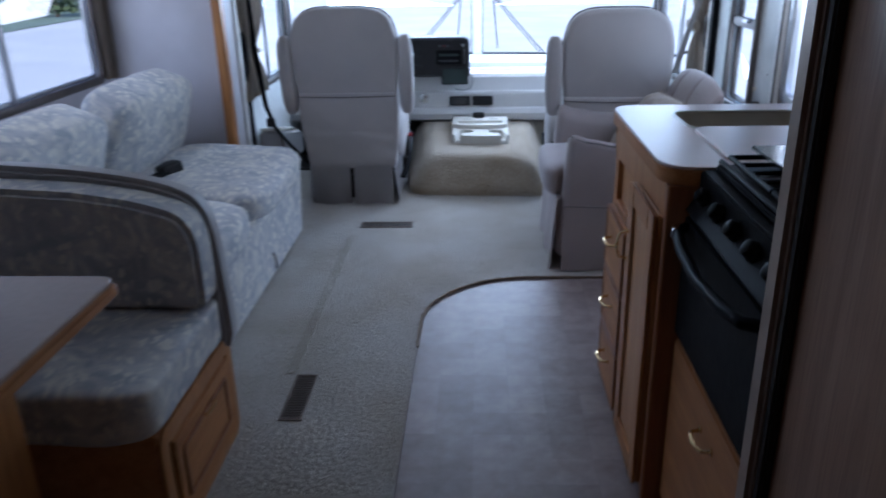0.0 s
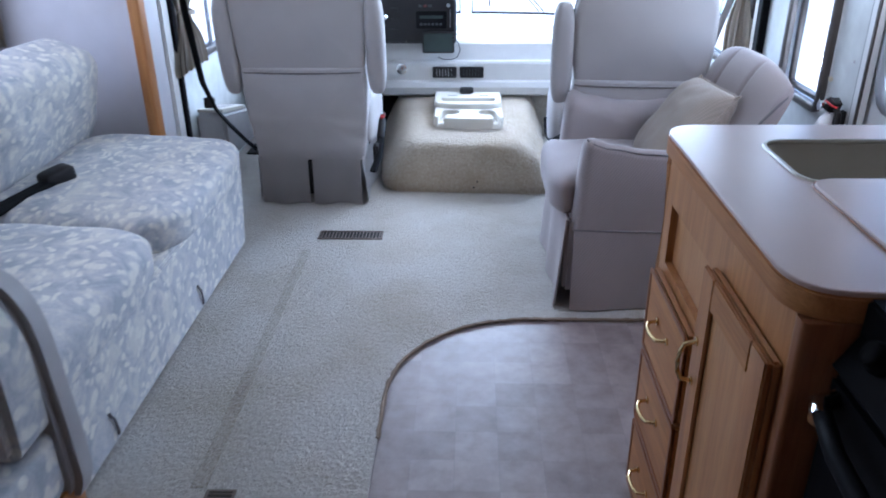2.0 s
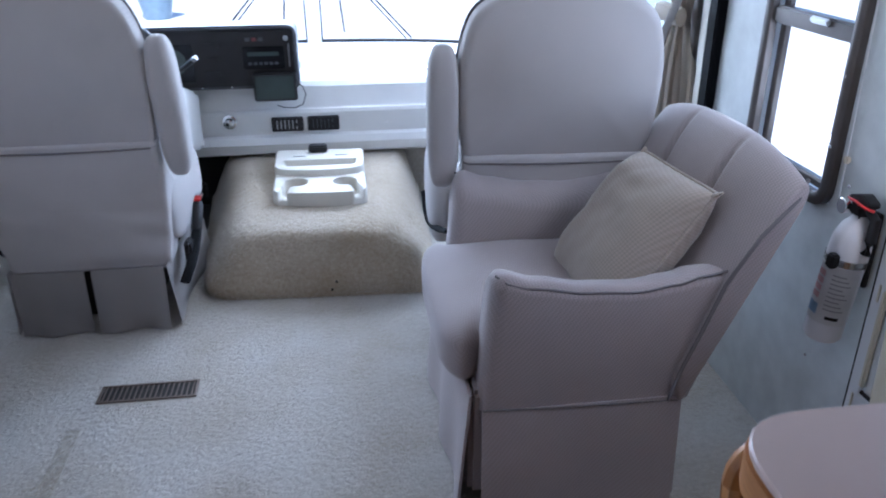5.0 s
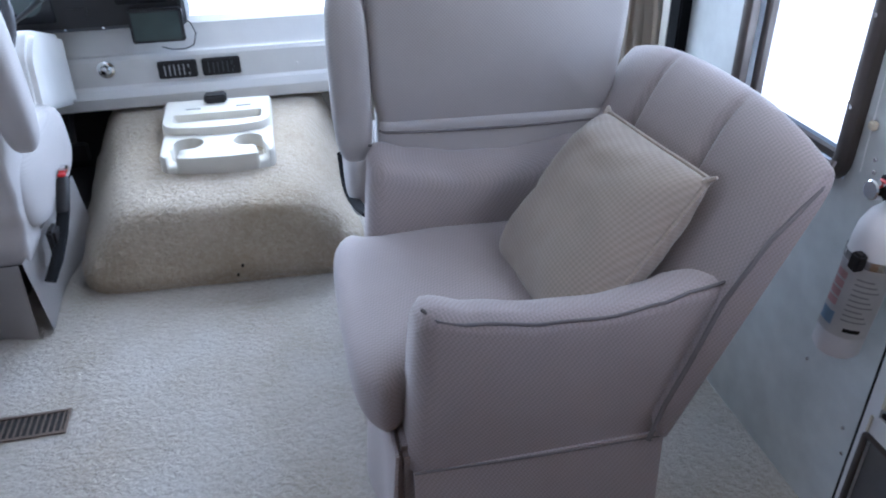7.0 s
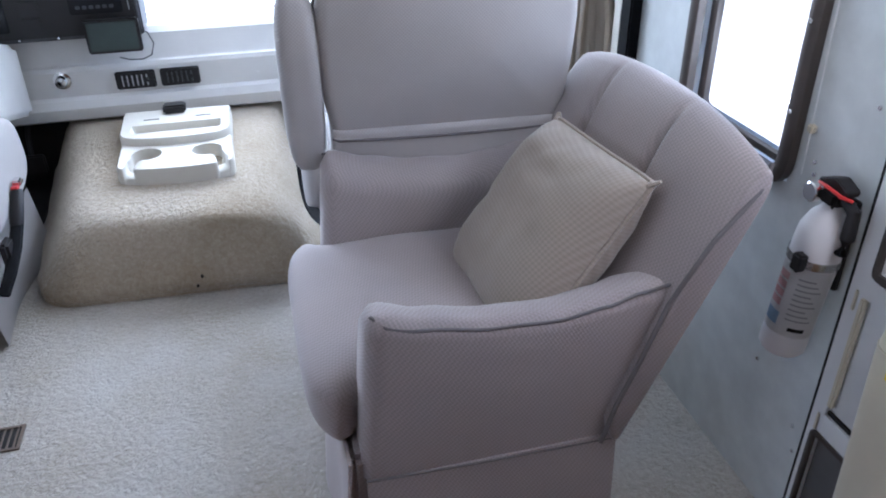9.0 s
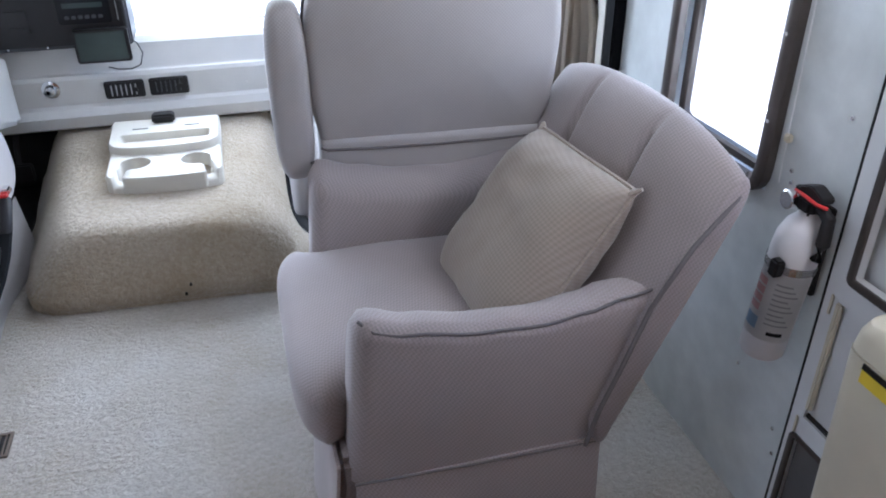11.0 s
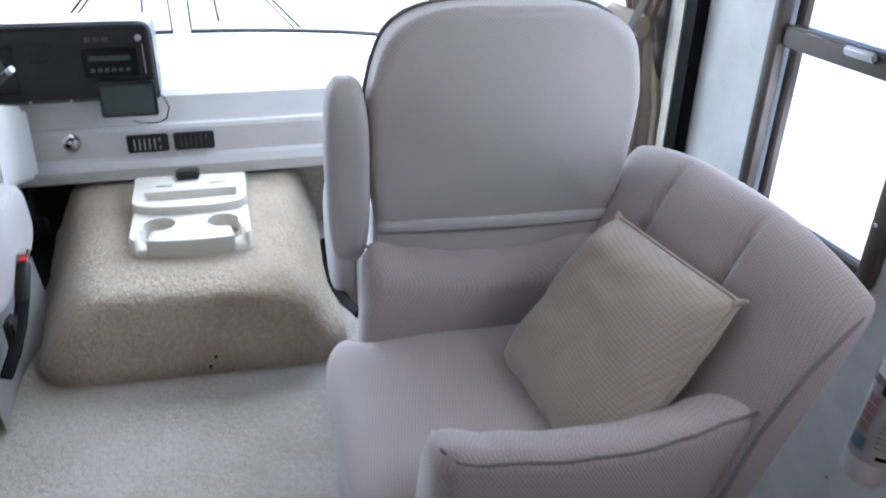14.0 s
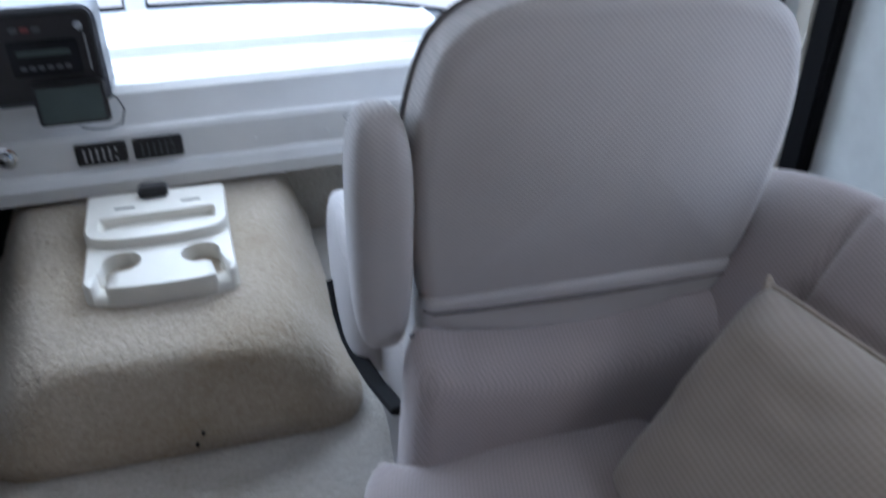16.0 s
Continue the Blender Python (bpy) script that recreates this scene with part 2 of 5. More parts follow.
CURTAIN = weave("beige_pleated_curtain", (0.48, 0.415, 0.335), (0.40, 0.34, 0.275), pitch=0.003, depth=0.2)
n_, l_, b_ = nodes_of(CURTAIN)
thin, both = n_.new("ShaderNodeBsdfTranslucent"), n_.new("ShaderNodeMixShader")
thin.inputs["Color"].default_value = (0.46, 0.40, 0.32, 1)
both.inputs[0].default_value = 0.4
l_.new(b_.outputs[0], both.inputs[1])
l_.new(thin.outputs[0], both.inputs[2])
l_.new(both.outputs[0], n_["Material Output"].inputs["Surface"])
FRAME_GREY = plain("grey_vinyl_trim", (0.39, 0.375, 0.37), 0.55, vary=0.08)
RED = plain("red_plastic", (0.55, 0.03, 0.03), 0.4)
DARKRED = plain("dim_red_symbol", (0.12, 0.02, 0.02), 0.5)
YELLOW = plain("yellow_sticker", (0.80, 0.60, 0.04), 0.5)
BLUEINK = plain("blue_ink", (0.30, 0.42, 0.56), 0.5)
PAPER = plain("white_label", (0.72, 0.70, 0.68), 0.5)
GREYINK = plain("grey_ink", (0.38, 0.37, 0.37), 0.6)
STRAP = plain("black_webbing", (0.012, 0.012, 0.013), 0.9, grain=0.5, spec=0.1)
VENT = plain("brown_register_metal", (0.17, 0.13, 0.105), 0.45, metal=0.5)
# Near-black; puts the shade of gaps, slots, ducts and the footwell into colour.
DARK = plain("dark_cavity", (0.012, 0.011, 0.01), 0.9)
CONCRETE = plain("sunlit_concrete", (0.42, 0.41, 0.39), 0.9, vary=0.1, scale=0.6, grain=0.5, grain_scale=40)
GLASS = glass_mat("clear_glass")
TINTED = glass_mat("tinted_glass", (0.62, 0.62, 0.66))
LENS = plain("dim_display", (0.05, 0.065, 0.06), 0.15)


# ---- mesh helpers ----
def box(bm, x0, x1, y0, y1, z0, z1, bevel=0.0, seg=2):
    vs = bmesh.ops.create_cube(bm, size=1.0)["verts"]
    bmesh.ops.transform(bm, verts=vs, matrix=Matrix.LocRotScale(((x0 + x1) / 2, (y0 + y1) / 2, (z0 + z1) / 2), None, (x1 - x0, y1 - y0, z1 - z0)))
    if bevel:
        es = {e for v in vs for e in v.link_edges}
        bmesh.ops.bevel(bm, geom=list(es), offset=bevel, segments=seg, affect="EDGES", clamp_overlap=True)
    return bm


def boxed(*a, **k):
    return box(bmesh.new(), *a, **k)


def prism(bm, pts, axis, a, b, bevel=0.0, seg=3):
    """A flat outline pushed along an axis; pts are the two other coordinates, in x, y, z order."""
    def put(p, k):
        return {"x": (k, p[0], p[1]), "y": (p[0], k, p[1]), "z": (p[0], p[1], k)}[axis]
    lo = [bm.verts.new(put(p, a)) for p in pts]
    hi = [bm.verts.new(put(p, b)) for p in pts]
    fs = [bm.faces.new(lo), bm.faces.new(hi)]
    for i in range(len(pts)):
        j = (i + 1) % len(pts)
        fs.append(bm.faces.new((lo[i], lo[j], hi[j], hi[i])))
    bmesh.ops.recalc_face_normals(bm, faces=fs)
    if bevel:
        es = set(fs[0].edges) | set(fs[1].edges)
        bmesh.ops.bevel(bm, geom=list(es), offset=bevel, segments=seg, affect="EDGES", clamp_overlap=True)
    return bm


def prismed(*a, **k):
    return prism(bmesh.new(), *a, **k)


def round_poly(pts, r, n=5):
    """Rounds the corners of an outline; r is one radius or one for each corner."""
    out = []
    for i, p in enumerate(pts):
        p, a, b = Vector(p), Vector(pts[i - 1]), Vector(pts[(i + 1) % len(pts)])
        k = r[i] if isinstance(r, (list, tuple)) else r
        if k <= 0:
            out.append(tuple(p))
            continue
        da, db = min(k, (a - p).length * 0.49), min(k, (b - p).length * 0.49)
        s, e = p + (a - p).normalized() * da, p + (b - p).normalized() * db
        for t in range(n + 1):
            t /= n
            out.append(tuple(s * (1 - t) ** 2 + p * 2 * t * (1 - t) + e * t * t))
    return out


def loft(bm, rings, cap=True, loop=True):
    rows = [[bm.verts.new(p) for p in r] for r in rings]
    n = len(rows[0])
    for a, b in zip(rows, rows[1:]):
        for i in range(n if loop else n - 1):
            j = (i + 1) % n
            bm.faces.new((a[i], a[j], b[j], b[i]))
    if cap and loop:
        bm.faces.new(rows[0])
        bm.faces.new(rows[-1])
    bmesh.ops.recalc_face_normals(bm, faces=bm.faces[:])
    return bm


def tube(bm, path, r, n=8, flat=1.0, closed=False):
    """A round (or flattened) rod along a line of points."""
    path = [Vector(p) for p in path]
    rings = []
    up = Vector((0, 0, 1))
    m = len(path)
    for i, p in enumerate(path):
        d = (path[(i + 1) % m] - path[i - 1]) if closed else (path[min(i + 1, m - 1)] - path[max(i - 1, 0)])
        d.normalize()
        s = d.cross(up)
        if s.length < 1e-3:
            s = d.cross(Vector((0, 1, 0)))
        s.normalize()
        w = s.cross(d)
        rr = r[i] if isinstance(r, (list, tuple)) else r
        rings.append([p + s * math.cos(2 * math.pi * k / n) * rr + w * math.sin(2 * math.pi * k / n) * rr * flat for k in range(n)])
    if closed:
        rings.append(rings[0])
        rows = [[bm.verts.new(q) for q in rg] for rg in rings[:-1]]
        rows.append(rows[0])
        for a, b in zip(rows, rows[1:]):
            for i in range(n):
                bm.faces.new((a[i], a[(i + 1) % n], b[(i + 1) % n], b[i]))
        bmesh.ops.recalc_face_normals(bm, faces=bm.faces[:])
        return bm
    return loft(bm, rings)


def lathe(bm, prof, n=24, m=None):
    """Turns (radius, height) points round z, then moves it by m."""
    rings = [[Vector((max(r, 1e-4) * math.cos(2 * math.pi * k / n), max(r, 1e-4) * math.sin(2 * math.pi * k / n), z)) for k in range(n)] for r, z in prof]
    if m is not None:
        rings = [[m @ p for p in rg] for rg in rings]
    return loft(bm, rings)


def disc(x, y, z, r, depth, axis, n=24, bev=0.15):
    turn = {"x": pose(x, y, z, 0, 90, 0), "y": pose(x, y, z, 90, 0, 0), "z": pose(x, y, z)}[axis]
    return lathe(bmesh.new(), [(r * (1 - bev), 0), (r, depth * bev), (r, depth * (1 - bev)), (r * (1 - bev), depth)], n, turn)


def cushion(w, d, h, m, n=14, power=4.0, puff=0.35, crumple=0.0, seed=0):
    """A stuffed pad: a box bulged at the middle, pinched at its seams, set by m."""
    bm = bmesh.new()
    bmesh.ops.create_cube(bm, size=2.0)
    bmesh.ops.subdivide_edges(bm, edges=bm.edges[:], cuts=n, use_grid_fill=True)
    for v in bm.verts:
        x, y, z = v.co
        e = (abs(x) ** power + abs(y) ** power + abs(z) ** power) ** (1 / power)
        x, y, z = x / e, y / e, z / e
        k = (1 - puff) + puff * (1 - x ** 4) * (1 - y ** 4)
        q = Vector((x * w / 2, y * d / 2, z * k * h / 2))
        if crumple:
            q += Vector((0, 0, 1)) * crumple * noise.noise(Vector((q.x * 9 + seed, q.y * 9, q.z * 9)))
        v.co = m @ q
    return bm


def mesh_of(name, bm, material, sharp=38):
    me = bpy.data.meshes.new(name)
    bm.to_mesh(me)
    bm.free()
    me.materials.append(material)
    me.polygons.foreach_set("use_smooth", [True] * len(me.polygons))
    me.set_sharp_from_angle(angle=radians(sharp))
    return me


def part(name, bm, material, parent=None, label="", sharp=38):
    ob = new(name, mesh_of(name, bm, material, sharp))
    if parent is not None:
        ob.parent = parent
        if parent.type == "EMPTY":
            ob.matrix_parent_inverse = Matrix.Translation(-parent.location)
    return tagged(ob, label) if label else ob


def thing(name, x, y, z, label, category, group="", kind=""):
    ob = new(name)
    ob.location = (x, y, z)
    ob.empty_display_size = 0.1
    return tagged(ob, label, category, group, kind)


def setting(name, bm, material, label, category):
    return tagged(part(name, bm, material), label, category, kind="structure")


def holed(axis, a, b, u0, u1, z0, z1, holes):
    """A wall a..b thick along axis, from u0 to u1 and z0 to z1, with rectangular holes (u0, u1, z0, z1)."""
    bm = bmesh.new()
    us = sorted({u0, u1, *[h[0] for h in holes], *[h[1] for h in holes]})
    for p, q in zip(us, us[1:]):
        gaps = sorted((h[2], h[3]) for h in holes if h[0] <= p and h[1] >= q)
        lo = z0
        for g in gaps + [(z1, z1)]:
            if g[0] > lo + 1e-4:
                if axis == "x":
                    box(bm, a, b, p, q, lo, g[0])
                else:
                    box(bm, p, q, a, b, lo, g[0])
            lo = g[1]
    bmesh.ops.remove_doubles(bm, verts=bm.verts[:], dist=1e-4)
    return bm


def ring_frame(bm, axis, at, u0, u1, z0, z1, w, depth, r=0.03):
    """A rounded rectangular frame, w wide, standing in a wall across axis from at to at + depth."""
    outer = round_poly([(u0, z0), (u1, z0), (u1, z1), (u0, z1)], r + w)
    inner = round_poly([(u0 + w, z0 + w), (u1 - w, z0 + w), (u1 - w, z1 - w), (u0 + w, z1 - w)], r)
    def put(p, k):
        return (k, p[0], p[1]) if axis == "x" else (p[0], k, p[1])
    prof = [(0, 0.0), (0, 0.75), (0.25, 1.0), (0.75, 1.0), (1, 0.75), (1, 0.0)]
    rows = []
    for f, d in prof:
        rows.append([bm.verts.new(put((o[0] * (1 - f) + i[0] * f, o[1] * (1 - f) + i[1] * f), at + depth * d)) for o, i in zip(outer, inner)])
    rows.append(rows[0])
    n = len(outer)
    for a, b in zip(rows, rows[1:]):
        for i in range(n):
            bm.faces.new((a[i], a[(i + 1) % n], b[(i + 1) % n], b[i]))
    bmesh.ops.recalc_face_normals(bm, faces=bm.faces[:])
    return bm


def curtain_mesh(at, y0, y1, z_top, z_tie, z_low, pinch, folds, depth, sign, seed=0):
    """A hanging pleated cloth beside a wall at x = at, tied in at z_tie."""
    bm = bmesh.new()
    rows = []
    nz, ny = 30, folds * 10
    for i in range(nz + 1):
        z = z_low + (z_top - z_low) * i / nz
        g = math.exp(-((z - z_tie) / 0.09) ** 2)
        c, half = (y0 + y1) / 2, (y1 - y0) / 2
        spread = 1.0 if z > z_tie else 0.75 + 0.25 * min(1, (z_tie - z) / 0.2)
        half2 = half * (spread * (1 - g) + pinch * g)
        row = []
        for j in range(ny + 1):
            u = j / ny
            ph = u * folds * 2 * math.pi + 1.3 * noise.noise(Vector((u * 3 + seed, z * 2, 0)))
            row.append(bm.verts.new((at + sign * (depth * (1 - 0.4 * g)) * (1.15 + math.sin(ph) + 0.35 * math.sin(2.3 * ph + seed)), c + (2 * u - 1) * half2 + 0.006 * math.sin(ph * 1.7), z)))
        rows.append(row)
    for a, b in zip(rows, rows[1:]):
        for j in range(ny):
            bm.faces.new((a[j], a[j + 1], b[j + 1], b[j]))
    bmesh.ops.solidify(bm, geom=bm.faces[:], thickness=0.003)
    return bm


# ---- the shell of the motorhome ----
XR, XL, XS = 1.30, -1.15, -1.75
YB, CEILING = -0.95, 2.0
GROUND = -0.85


def ws_y(x):
    d = abs(x - 0.10)
    return 6.12 - 0.22 * d * d - 0.10 * d ** 6


def arc_edge(n=16):
    """The curved edge between carpet and vinyl, from the aisle round to the entry."""
    return [(0.36 - 0.455 * math.cos(math.pi / 2 * k / n), 2.80 + 0.447 * math.sin(math.pi / 2 * k / n)) for k in range(n + 1)]


slab = bmesh.new()
box(slab, XS, XR, YB, 2.5, -0.09, -0.03)
box(slab, XS, 0.76, 2.5, 3.25, -0.09, -0.03)
box(slab, XS, XR, 3.25, 5.45, -0.09, -0.03)
setting("floor", slab, OAK_PANEL, "plywood floor deck under carpet and vinyl", "floor")
bm = prismed([(XS, YB), (-0.095, YB)] + arc_edge() + [(XR, 3.247), (XR, 5.45), (XL, 5.45), (XL, 4.06), (XS, 4.06)], "z", -0.03, 0.0)
setting("floor_carpet", bm, CARPET, "cream beige cut-pile carpet, worn along the walkway", "carpet")
bm = prismed([(-0.13, YB), (XR, YB), (XR, 2.5), (0.755, 2.5), (0.755, 3.25), (0.36, 3.25)] + arc_edge()[-2::-1], "z", -0.03, -0.009)
setting("floor_vinyl", bm, LINO, "mauve-grey mottled vinyl flooring with printed squares", "vinyl floor")
edge = [(x, y, -0.002) for x, y in [(-0.095, 2.6)] + arc_edge() + [(0.5, 3.247), (0.752, 3.247)]]
rag = [edge[0]]
for p, q in zip(edge, edge[1:]):
    m = max(1, int(math.hypot(q[0] - p[0], q[1] - p[1]) / 0.012))
    rag += [(p[0] + (q[0] - p[0]) * k / m, p[1] + (q[1] - p[1]) * k / m, p[2]) for k in range(1, m + 1)]
rag = [(x + 0.004 * noise.noise(Vector((x * 40, y * 40, 1))), y + 0.004 * noise.noise(Vector((x * 40, y * 40, 5))), z + 0.003 * noise.noise(Vector((x * 60, y * 60, 9)))) for x, y, z in rag]
# The ragged dark rod also paints the carpet's shadow at the boundary.
setting("trim_carpet_edge", tube(bmesh.new(), rag, [0.006 + 0.004 * abs(noise.noise(Vector((x * 70, y * 70, 3)))) for x, y, z in rag], 8, 0.8), EDGE, "brown worn carpet edge curving round the vinyl, its shadow painted in", "carpet edge")
bm = boxed(0.745, 0.768, 2.5, 3.243, -0.035, 0.0, bevel=0.006)
setting("trim_step_nosing", bm, BLACK, "black rubber nosing at the entry step", "step nosing")
bm = bmesh.new()
box(bm, 0.76, XR, 2.5, 3.25, -0.26, -0.22)
box(bm, 0.745, 0.757, 2.5, 3.25, -0.26, -0.092)
setting("floor_stepwell", bm, DARKGREY, "dark grey sunken entry step beside the door", "step")

WIN1 = (3.468, 3.82, 0.667, 1.50)
CABR = (4.22, 5.34, 0.62, 1.55)
DOOR = (2.56, 3.272, -0.22, 1.82)
bm = holed("x", XR, XR + 0.05, YB, 5.42, -0.3, CEILING, [WIN1, CABR, DOOR])
setting("wall_right", bm, WALLPAPER, "pale grey vinyl-covered side wall with window and entry door openings", "wall")
bm = holed("x", XL - 0.05, XL, 4.06, 5.42, -0.3, CEILING, [(4.36, 5.34, 0.62, 1.55)])
setting("wall_left_cab", bm, WALLPAPER, "pale grey vinyl-covered cab side wall with a window", "wall")
WINS = (2.30, 3.93, 0.78, 1.55)
bm = holed("x", XS - 0.05, XS, YB, 4.06, -0.1, CEILING, [WINS])
setting("wall_left_slide", bm, SLIDE, "lilac-white slide-out side wall with a wide window", "wall")
setting("wall_slide_end", boxed(XS - 0.05, XL - 0.012, 4.06, 4.10, -0.1, CEILING), SLIDE, "lilac-white slide-out end wall beside the sofa", "wall")
# Back wall is unseen; its brown is added to dim and warm the bounce.
setting("wall_back", boxed(XS - 0.05, XR + 0.05, YB - 0.05, YB, -0.1, CEILING), OAK_RED, "unseen closing wall behind the kitchen, coloured brown to dim and warm bounced light", "wall")
setting("ceiling", boxed(XS - 0.05, XR + 0.05, YB - 0.05, 5.62, CEILING, CEILING + 0.05), CEIL, "plain off-white ceiling", "ceiling")
setting("trim_slide_post", prismed(round_poly([(XL - 0.028, 3.985), (XL + 0.018, 3.985), (XL + 0.018, 4.055), (XL - 0.028, 4.055)], 0.012), "z", 0.0, 1.98), OAK, "honey oak corner trim at the slide-out opening", "trim")
setting("trim_slide_flange", boxed(XL - 0.004, XL + 0.008, 4.058, 4.20, 0.0, 1.98, bevel=0.004), SLIDE, "pale flange strip beside the oak trim", "trim")

# nose below and roof edge above the windscreen
XSTEP = [XL - 0.05 + (XR - XL + 0.10) * k / 28 for k in range(29)]


def bowed(z0, z1, out0, out1, y_shift0=0.0, y_shift1=0.0):
    bm = bmesh.new()
    return loft(bm, [[(x, ws_y(x) + out0 + y_shift0, z0), (x, ws_y(x) + out1 + y_shift0, z0), (x, ws_y(x) + out1 + y_shift1, z1), (x, ws_y(x) + out0 + y_shift1, z1)] for x in XSTEP])


setting("wall_front_nose", bowed(-0.35, 0.60, 0.0, 0.05), WHITE, "white front body panel under the windscreen", "wall")
setting("wall_front_header", bowed(1.62, 2.05, 0.0, 0.05, -0.28, -0.40), CEIL, "off-white header above the windscreen", "wall")
setting("ceiling_front", loft(bmesh.new(), [[(x, 5.55, CEILING), (x, 5.55, CEILING + 0.05), (x, ws_y(x) - 0.36, CEILING + 0.05), (x, ws_y(x) - 0.36, CEILING)] for x in XSTEP[1:-1]]), CEIL, "off-white cab ceiling", "ceiling")

# windscreen with its frame
wind = thing("window_1", 0.10, 6.12, 0.60, "wide two-piece bowed windscreen in a pale frame, very bright outside", "windscreen", kind="structure")


def lean(z):
    return -0.28 * (z - 0.60) / 1.02


for x0, x1 in ((XL + 0.03, 0.085), (0.155, XR - 0.03)):
    xs = [x0 + (x1 - x0) * k / 12 for k in range(13)]
    g = part("pane", loft(bmesh.new(), [[(x, ws_y(x) + 0.012, 0.61), (x, ws_y(x) + 0.016, 0.61), (x, ws_y(x) + 0.016 + lean(1.62), 1.62), (x, ws_y(x) + 0.012 + lean(1.62), 1.62)] for x in xs]), GLASS, wind)
    g.visible_shadow = False
bm = tube(bmesh.new(), [(x, ws_y(x) - 0.002, 0.613) for x in XSTEP[1:-1]], 0.009, 6)
part("gasket", bm, BLACK, wind, "black rubber gasket")
part("pillar", prismed(round_poly([(0.085, 6.085), (0.155, 6.085), (0.155, 6.15), (0.085, 6.15)], 0.015), "z", 0.6, 1.64), WHITE, wind, "white centre pillar")
for v in wind.children[-1].data.vertices:
    v.co.y += lean(v.co.z)
for sx in (0.083, 0.157):
    part("gasket", tube(bmesh.new(), [(sx, 6.105 + lean(z), z) for z in (0.61, 1.1, 1.62)], 0.006, 6), BLACK, wind)
for x in (XL + 0.01, XR - 0.01):
    s = 1 if x > 0 else -1
    part("corner_post", prismed(round_poly([(x - 0.03, 5.36), (x + 0.03, 5.36), (x + 0.03, 5.44), (x - 0.03, 5.44)], 0.012), "z", 0.5, CEILING), ALU, wind, "grey metal corner post")


# side windows
def side_window(name, x, y0, y1, z0, z1, bar_z, depth, label, bar_y=None, w=0.035, glass=GLASS, bar=0.016):
    win = thing(name, x, (y0 + y1) / 2, z0, label, "window", kind="structure")
    part("window_frame", ring_frame(bmesh.new(), "x", x, y0 - 0.012, y1 + 0.012, z0 - 0.012, z1 + 0.012, w, -depth, 0.03), BRONZE, win)
    part("track", ring_frame(bmesh.new(), "x", x + (0.03 if depth > 0 else -0.03), y0 + 0.012, y1 - 0.012, z0 + 0.012, z1 - 0.012, 0.022, -depth * 0.8, 0.02), BRONZE if name == "window_2" else ALU, win, "narrow sliding track")
    g = part("pane", boxed(x + (0.034 if depth > 0 else -0.038), x + (0.038 if depth > 0 else -0.034), y0, y1, z0, z1), glass, win)
    g.visible_shadow = False
    if bar_z:
        b = part("meeting_rail", boxed(min(x - depth * 0.5, x + depth), max(x - depth * 0.5, x + depth), y0 + 0.02, y1 - 0.02, bar_z - 0.018, bar_z + 0.022, bevel=0.005), BRONZE, win)
        part("latch", boxed(min(x - depth, x - depth * 0.5), max(x - depth, x - depth * 0.5), y0 + 0.10, y0 + 0.17, bar_z + 0.005, bar_z + 0.02, bevel=0.004), ALU, b, "shiny metal latch")
    if bar_y:
        part("divider", boxed(min(x, x + depth), max(x, x + depth), bar_y - bar, bar_y + bar, z0, z1, bevel=0.005), ALU, win)
    return win


w2 = side_window("window_2", XR, *WIN1, 1.03, 0.022, "narrow sliding window in a dark bronze frame above the armchair", w=0.030)
for z in (0.80, 0.95, 1.12, 1.30):
    part("rivet", disc(XR - 0.0235, 3.471, z, 0.004, 0.003, "x", 10), CHROME, w2)
side_window("window_3", XR, *CABR, None, 0.018, "cab side window behind a tied curtain", bar_y=4.79, bar=0.032)
side_window("window_4", XL, 4.36, 5.34, 0.62, 1.55, None, -0.018, "cab side window beside the driver seat", bar_y=4.86)
side_window("window_5", XS, *WINS, None, -0.02, "wide slide-out window in a dark frame above the sofa", bar_y=3.17, glass=TINTED)

# entry door with screen frame
door = thing("door_1", XR, 2.9, -0.2, "closed white entry door with a grey screen frame and a bright window", "door", kind="structure")
DW = (2.70, 3.145, 0.80, 1.45)
part("panel", holed("x", XR + 0.03, XR + 0.05, 2.565, 3.267, -0.215, 1.815, [DW]), WHITE, door)
g = part("pane", boxed(XR + 0.036, XR + 0.041, DW[0] - 0.005, DW[1] + 0.005, DW[2] - 0.005, DW[3] + 0.005), GLASS, door)
g.visible_shadow = False
part("window_surround", ring_frame(bmesh.new(), "x", XR + 0.03, DW[0] - 0.05, DW[1] + 0.05, DW[2] - 0.05, DW[3] + 0.05, 0.055, -0.026, 0.06), ALU, door, "rounded grey metal window surround")
part("jamb_gap", boxed(XR - 0.001, XR + 0.03, 3.2695, 3.2735, -0.2, 1.82), DARK, door)
scr = part("screen_frame", holed("x", XR - 0.004, XR + 0.018, 2.575, 3.265, -0.205, 1.80, [(2.64, 3.222, 0.622, 1.72), (2.62, 3.236, 0.325, 0.573), (2.64, 3.246, -0.15, 0.275)]), WHITE, door, "white painted screen door frame")
part("screen", boxed(XR + 0.010, XR + 0.012, 2.63, 3.25, -0.16, 0.28), SCREEN, scr)
part("kick_panel", boxed(XR + 0.006, XR + 0.010, 2.61, 3.237, 0.32, 0.576), WHITE, scr)
part("panel_gasket", boxed(XR + 0.001, XR + 0.006, 2.62, 3.236, 0.3255, 0.333), BLACK, scr, "black rubber gasket")
part("panel_hinge", boxed(XR - 0.007, XR + 0.004, 3.226, 3.238, 0.345, 0.572, bevel=0.003), CREAM, scr, "cream plastic hinge strip")
part("screen_trim", ring_frame(bmesh.new(), "x", XR - 0.002, 2.63, 3.232, 0.612, 1.73, 0.014, -0.006, 0.001), BRONZE, scr, "brown rubber trim")
